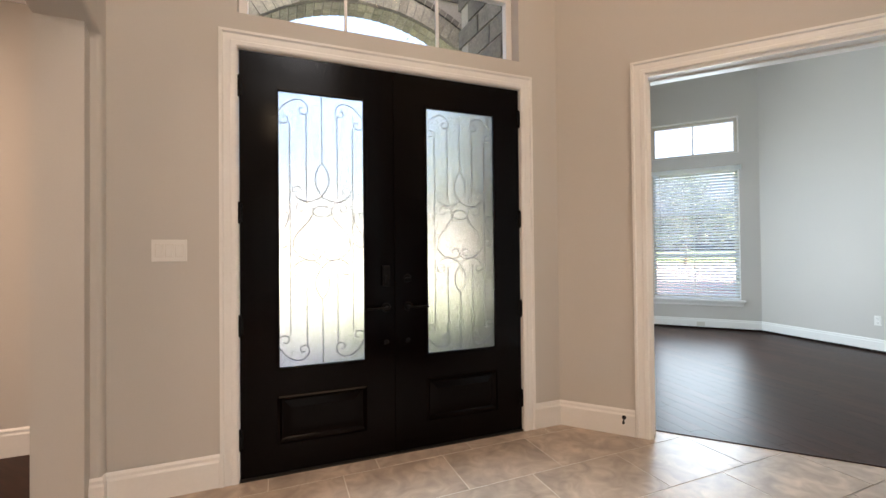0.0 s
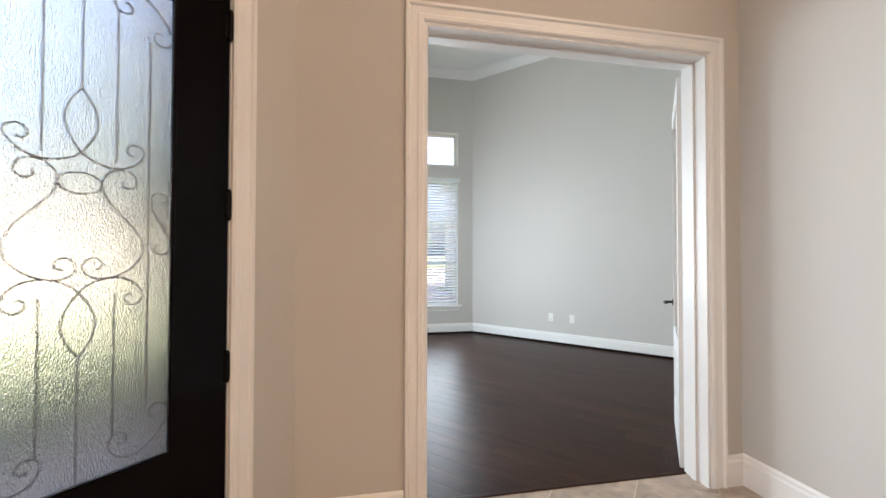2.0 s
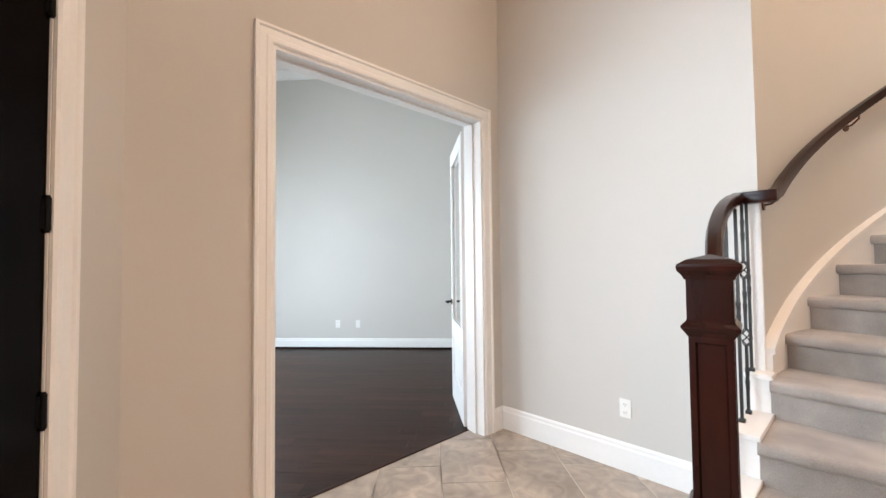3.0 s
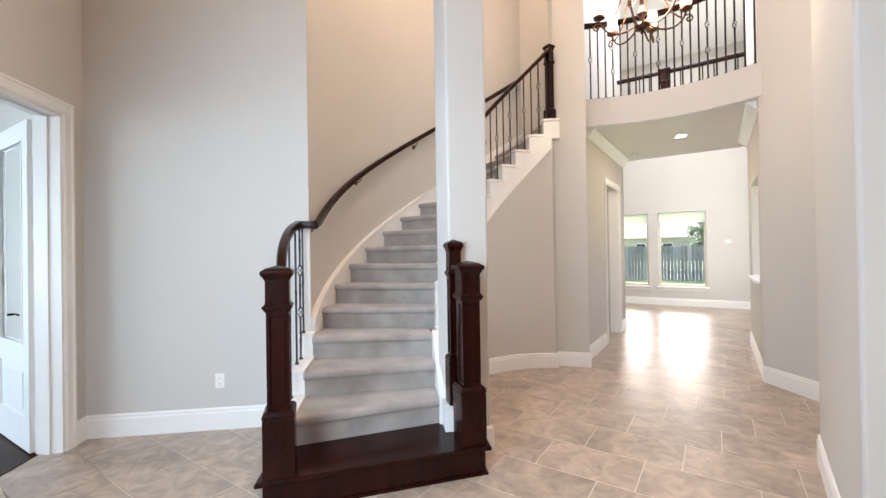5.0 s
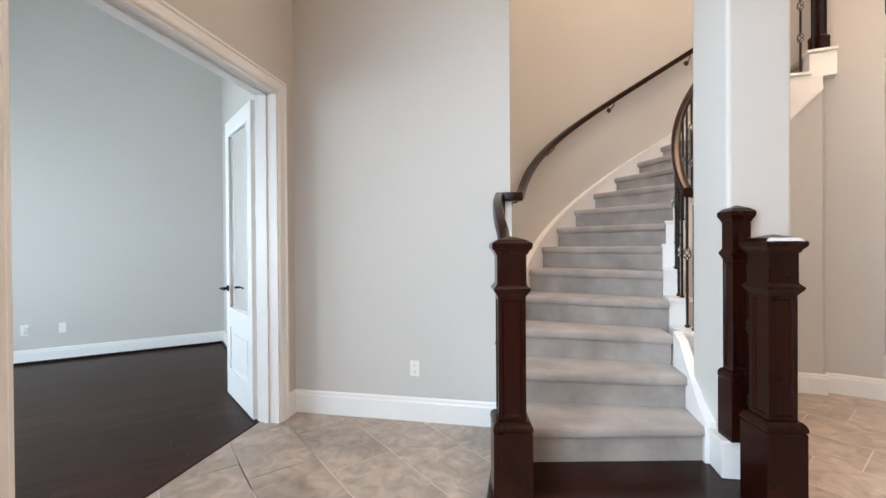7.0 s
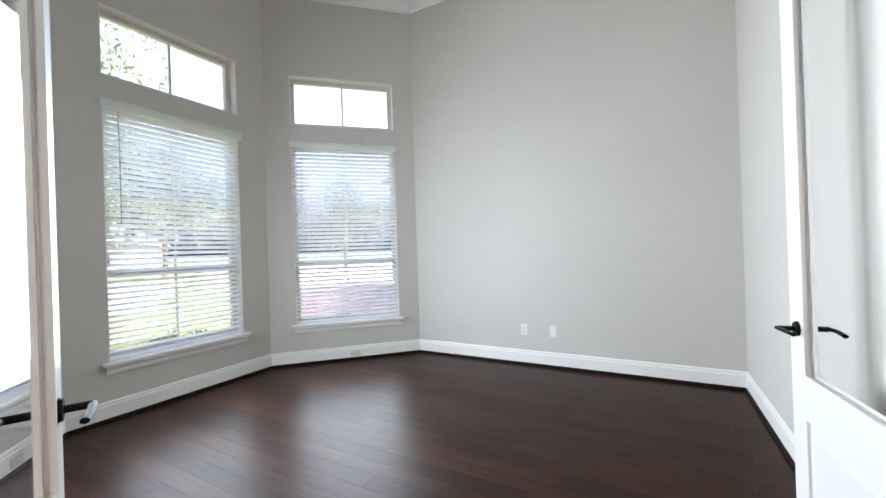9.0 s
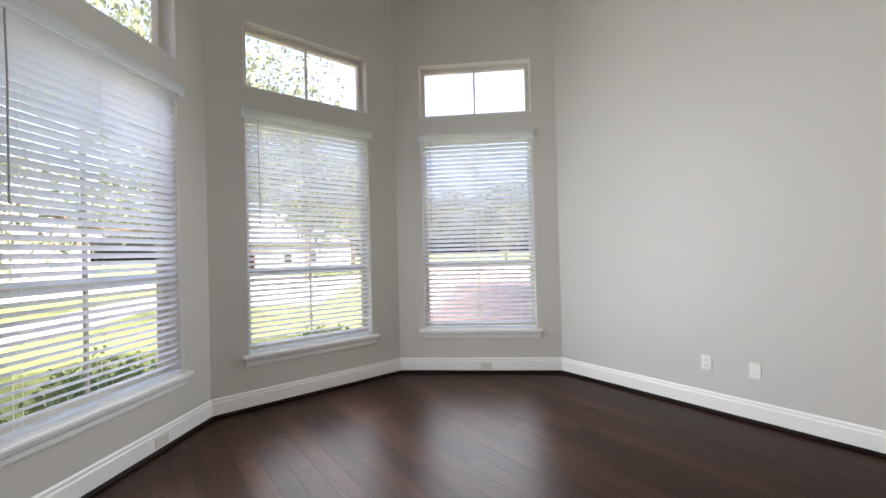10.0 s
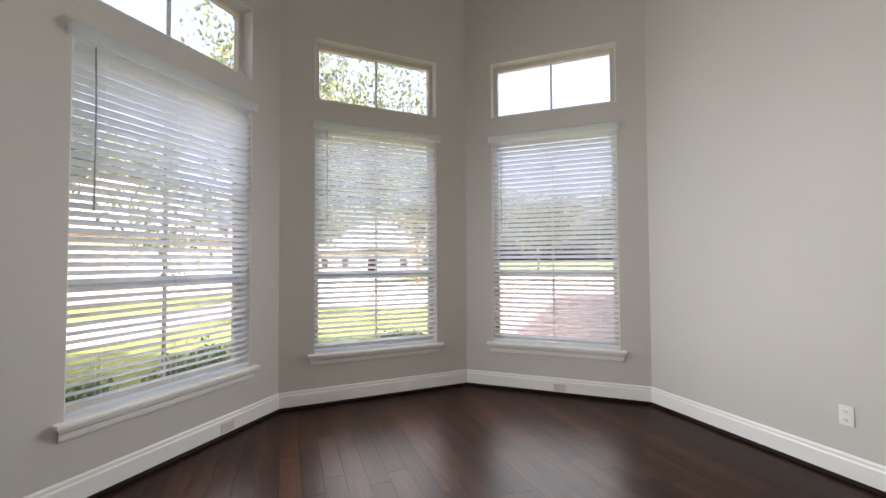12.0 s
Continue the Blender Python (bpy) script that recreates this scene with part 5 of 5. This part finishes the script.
for i, (x, y) in enumerate(((-2.6, 5.3), (-2.55, 6.3), (-2.35, 7.3), (-1.85, 8.3), (-1.1, 9.1), (-2.75, 4.3))):
    bush(x, y, 0.42 + 0.05 * (i % 3), 30 + i)


def house(m, w, d, h, roof, mat, label):
    """A one-storey house far off: walls, hipped roof, windows and a door."""
    o = thing("house", label, "house", m)
    bm = bmesh.new()
    box(bm, 0, 0, 0, w, d, h)
    part("wall", bm, mat, o)
    bm = bmesh.new()
    e = 0.5
    lo = [bm.verts.new(v) for v in ((-e, -e, h), (w + e, -e, h), (w + e, d + e, h), (-e, d + e, h))]
    r = [bm.verts.new(v) for v in ((d / 2, d / 2, h + roof), (w - d / 2, d / 2, h + roof))]
    for f in ((lo[0], lo[1], r[1], r[0]), (lo[1], lo[2], r[1]), (lo[2], lo[3], r[0], r[1]), (lo[3], lo[0], r[0])):
        bm.faces.new(f)
    bm.faces.new(lo[::-1])
    part("roof", bm, shingle, o)
    for x in (1.5, 4.6, w - 5.2, w - 2.4):
        bm = bmesh.new()
        box(bm, x, -0.05, 0.9, x + 1.2, 0.02, 2.3)
        win = part("window", bm, trim_paint, o)
        bm = bmesh.new()
        box(bm, x + 0.08, -0.06, 0.98, x + 1.12, -0.052, 2.22)
        part("pane", bm, dark_slot, win)
    bm = bmesh.new()
    box(bm, w / 2 - 0.5, -0.06, 0, w / 2 + 0.5, 0.02, 2.2)
    part("door", bm, newel_wood, o)


house(pose(-32, 26, GZ, 0, 0, -90), 18, 10, 3.0, 4.0, brick_pale, "pale brick house across the street")
house(pose(-32, 2, GZ, 0, 0, -90), 17, 10, 3.0, 4.0, brick_red, "red brick house across the street")
house(pose(-34, 48, GZ, 0, 0, 0), 18, 10, 3.0, 4.0, brick_pale, "pale brick house down the street")
# out of view: a building added to cast the shadow over the court
house(pose(3.9, 9.8, GZ, 0, 0, 0), 12.0, 11.4, 4.6, 1.6, brick_pale, "unseen pale brick block added to shade the paved court")

# back garden fence and lawn beyond the living room
fence = thing("fence", "weathered dark wooden privacy fence", "fence", MH @ pose(-6, 24, GZ))
bm = bmesh.new()
box(bm, -0.07, -0.01, 0.0, 0.07, 0.01, 1.75)
board = mesh("board", bm, fence_wood)
for i in range(110):
    o = new("board", board)
    o.parent = fence
    o.matrix_basis = pose(i * 0.15, 0, 0.003 * (i % 3))
bm = bmesh.new()
for z in (0.4, 1.4):
    box(bm, -0.1, 0.012, z, 16.6, 0.05, z + 0.09)
part("rail", bm, fence_wood, fence)
x, y = enth(2.2, 33)
tree(x, y, 4.2, 1.4, 21, 2200, 0.24, "green tree behind the garden fence")
house(MH @ pose(-8.0, 60, GZ), 18, 10, 3.0, 3.0, brick_pale, "brick house behind the garden fence")

# porch: brick wall with an arch in front of the doors
PV = -2.3
bm = bmesh.new()
AW, AS = 1.35, 3.74
uc = 1.0
box(bm, -0.6, PV - 0.3, GZ, uc - AW, PV, 5.4, MD)
box(bm, uc + AW, PV - 0.3, GZ, 5.0, PV, 5.4, MD)
arch = []
rise = 0.52
R = (AW * AW + rise * rise) / (2 * rise)
zc = AS + rise - R
for i in range(21):
    u = -AW + 2 * AW * i / 20
    arch.append((uc + u, zc + math.sqrt(R * R - u * u)))
for (ua, za), (ub, zb) in zip(arch, arch[1:]):
    vs = [bm.verts.new(MD @ Vector(q)) for q in ((ua, PV, za), (ub, PV, zb), (ub, PV, 5.4), (ua, PV, 5.4), (ua, PV - 0.3, za), (ub, PV - 0.3, zb), (ub, PV - 0.3, 5.4), (ua, PV - 0.3, 5.4))]
    for q in ((0, 1, 2, 3), (7, 6, 5, 4), (0, 4, 5, 1), (3, 2, 6, 7)):
        bm.faces.new([vs[k] for k in q])
porch = setting("wall_porch", bm, mortar, "grey brick porch wall with a segmental arch", "wall")
bm = bmesh.new()
box(bm, -0.044, 0, -0.115, 0.044, 0.020, 0.115, bevel=0.004)
vous = mesh("brick", bm, brick_pale)
bm = bmesh.new()
box(bm, -0.044, 0, -0.034, 0.044, 0.030, 0.034, bevel=0.004)
hood = mesh("brick", bm, brick_dark)
bm = bmesh.new()
box(bm, -0.044, -0.142, -0.012, 0.044, 0, 0.0, bevel=0.004)
soffit = mesh("brick", bm, brick_pale)
bm = bmesh.new()
box(bm, -0.19, 0, -0.092, 0.19, 0.016, 0.092, bevel=0.006)
stretcher = mesh("brick", bm, brick_dark)
a_max = math.asin(AW / R)
for data, rr, off in ((vous, R + 0.122, 0), (hood, R + 0.280, 0), (soffit, R, -0.006), (soffit, R, -0.154)):
    cnt = int(2 * a_max * rr / 0.099)
    for i in range(cnt + 1):
        a = -a_max + 2 * a_max * i / cnt
        o = new("brick", data)
        o.parent = porch
        o.matrix_basis = MD @ pose(uc + rr * math.sin(a), PV + off, zc + rr * math.cos(a), 0, math.degrees(a), 0)
for row in range(12):
    z = 3.0 + row * 0.2
    if z > 5.1:
        break
    for i in range(10):
        u = -0.40 + i * 0.395 + (0.197 if row % 2 else 0)
        if math.hypot(u - uc, z - zc) < R + 0.50 and abs(u - uc) < AW + 0.7:
            continue
        o = new("brick", stretcher)
        o.parent = porch
        o.matrix_basis = MD @ pose(u, PV, z)
# unseen slab added outside the living room windows to block direct sun
bm = bmesh.new()
prism(bm, [enth(-4.2, 12.56), enth(4.2, 12.56), enth(4.2, 17.2), enth(-4.2, 17.2)], 3.05, 3.2)
setting("ceiling_patio", bm, ceiling_paint, "unseen white slab added to keep sun out of the living room")
bm = bmesh.new()
prism(bm, [(-0.77, 3.55), (-1.52, 3.68), (-1.52, 5.4), ent(-0.6, -4.2), ent(4.6, -4.2), ent(4.6, -0.22)], GZ, -0.04)
setting("pavement_porch", bm, concrete, "pale concrete porch slab", "pavement")

# brick facing on the outside of the study corner
for q0, q1 in (((-0.60, 3.735), (-1.50, 4.42)), ((-1.50, 4.42), (-1.50, 5.38))):
    mf = pose(q0[0], q0[1], 0, 0, 0, math.degrees(math.atan2(q1[1] - q0[1], q1[0] - q0[0])))
    run = math.hypot(q1[0] - q0[0], q1[1] - q0[1])
    bm = bmesh.new()
    box(bm, 0, 0.001, GZ, run, 0.02, 5.4, mf)
    face = setting("wall_study_facing", bm, mortar, "grey brick facing outside the study", "wall")
    for row in range(27):
        for i in range(int(run / 0.395) + 1):
            u = 0.19 + i * 0.395 - (0.197 if row % 2 else 0)
            if u < 0.15 or u > run - 0.15:
                continue
            o = new("brick", stretcher)
            o.parent = face
            o.matrix_basis = mf @ pose(u, 0.02, -0.1 + row * 0.2)

# ---- floor pieces ----
# porcelain tiles, 41 x 61 cm in a third bond
TU, TV, V0, U0, STEP = 0.610, 0.405, 0.10, 0.985, 0.2125
tile_floor = bpy.data.objects["floor_bed"]


def clip(poly, a, b):
    """Keep the part of a plan outline to the right of the line a to b."""
    out = []
    side = lambda p: (b[0] - a[0]) * (p[1] - a[1]) - (b[1] - a[1]) * (p[0] - a[0])
    for i, p in enumerate(poly):
        q = poly[(i + 1) % len(poly)]
        sp, sq = side(p), side(q)
        if sp <= 0:
            out.append(p)
        if sp * sq < 0:
            t = sp / (sp - sq)
            out.append((p[0] + t * (q[0] - p[0]), p[1] + t * (q[1] - p[1])))
    return out


def inside(p, poly):
    c = False
    for i in range(len(poly)):
        (x0, y0), (x1, y1) = poly[i], poly[i - 1]
        if (y0 > p[1]) != (y1 > p[1]) and p[0] < (x1 - x0) * (p[1] - y0) / (y1 - y0) + x0:
            c = not c
    return c


bm = bmesh.new()
g = 0.0025
box(bm, g, g, -0.011, TU - g, TV - g, 0.0, bevel=0.0015)
full_tile = mesh("tile", bm, tile_mat)
stuff = bmesh.new()
yline = YW + 0.165
count = 0
for r in range(-1, 31):
    for c in range(-8, 8):
        u = U0 + STEP * r + TU * (c - int(STEP * r / TU))
        v = V0 + TV * r
        if u + TU < -4.5 or u > 3.6 or v > 12.4 or (v < 3.3 and u > 3.0):
            continue
        poly = [enth(u + g, v + g), enth(u + TU - g, v + g), enth(u + TU - g, v + TV - g), enth(u + g, v + TV - g)]
        cut = clip(poly, (-9, yline), (9, yline))
        cut = clip(cut, ent(9, 0.013), ent(-9, 0.013)) if cut and u > 0 else cut
        if u > 1.5 and v < 3.3 and cut:
            cut = clip(cut, enth(3.0, 9), enth(3.0, -9))
        if len(cut) < 3:
            continue
        xs = sum(p[0] for p in cut) / len(cut)
        ys = sum(p[1] for p in cut) / len(cut)
        if xs > 2.35 and ys > 1.9:
            continue
        whole = len(cut) == 4 and cut == poly
        near = count < 285 and v < 7.2 and u > -2.0
        if near:
            if whole:
                o = new("tile", full_tile)
                o.matrix_basis = MH @ pose(u, v, 0)
            else:
                b3 = bmesh.new()
                prism(b3, cut, -0.011, 0.0)
                o = new("tile", mesh("tile", b3, tile_mat))
            o.parent = tile_floor
            count += 1
        else:
            prism(stuff, cut, -0.011, 0.0)
rest = tagged(new("tile_field", mesh("tile_field", stuff, tile_mat)), "beige porcelain tiles further down the hall", "tiles", kind="stuff")

# hardwood planks of the study
plank_floor = bpy.data.objects["floor_study"]
outline = [(SN[0], yline + 0.008), S0, SA, SB, SC, SD, (SE[0] - 0.0155, yline + 0.008)]
ang = math.atan2(SD[1] - SC[1], SD[0] - SC[0])
pw = 0.127
rnd = random.Random(11)
MP = pose(SC[0], SC[1], 0, 0, 0, math.degrees(ang))
MPI = MP.inverted()
edges = [((outline[i]), (outline[(i + 1) % len(outline)])) for i in range(len(outline))]
made = 0
stuff = bmesh.new()
row = 0
yy = 0.01
while yy > -6.2:
    xx = -3.2 + rnd.uniform(-1.2, 0)
    while xx < 4.2:
        ln = rnd.uniform(0.6, 1.6)
        q = [(xx + 0.0006, yy - pw + 0.0006), (xx + ln - 0.0006, yy - pw + 0.0006), (xx + ln - 0.0006, yy - 0.0006), (xx + 0.0006, yy - 0.0006)]
        cut = [tuple((MP @ Vector((a_, b_, 0))).xy) for a_, b_ in q]
        for a_, b_ in edges:
            if len(cut) > 2:
                cut = clip(cut, a_, b_)
        if len(cut) > 2:
            local = [tuple((MPI @ Vector((a_, b_, 0))).xy) for a_, b_ in cut]
            if made < 300:
                b3 = bmesh.new()
                prism(b3, local, -0.014, 0.0)
                o = new("plank", mesh("plank", b3, plank_mat))
                o.parent = plank_floor
                o.matrix_basis = MP
                made += 1
            else:
                prism(stuff, cut, -0.014, 0.0)
        xx += ln
    yy -= pw
if len(stuff.verts):
    rest = tagged(new("plank_field", mesh("plank_field", stuff, plank_mat)), "dark hardwood planks", "planks", kind="stuff")
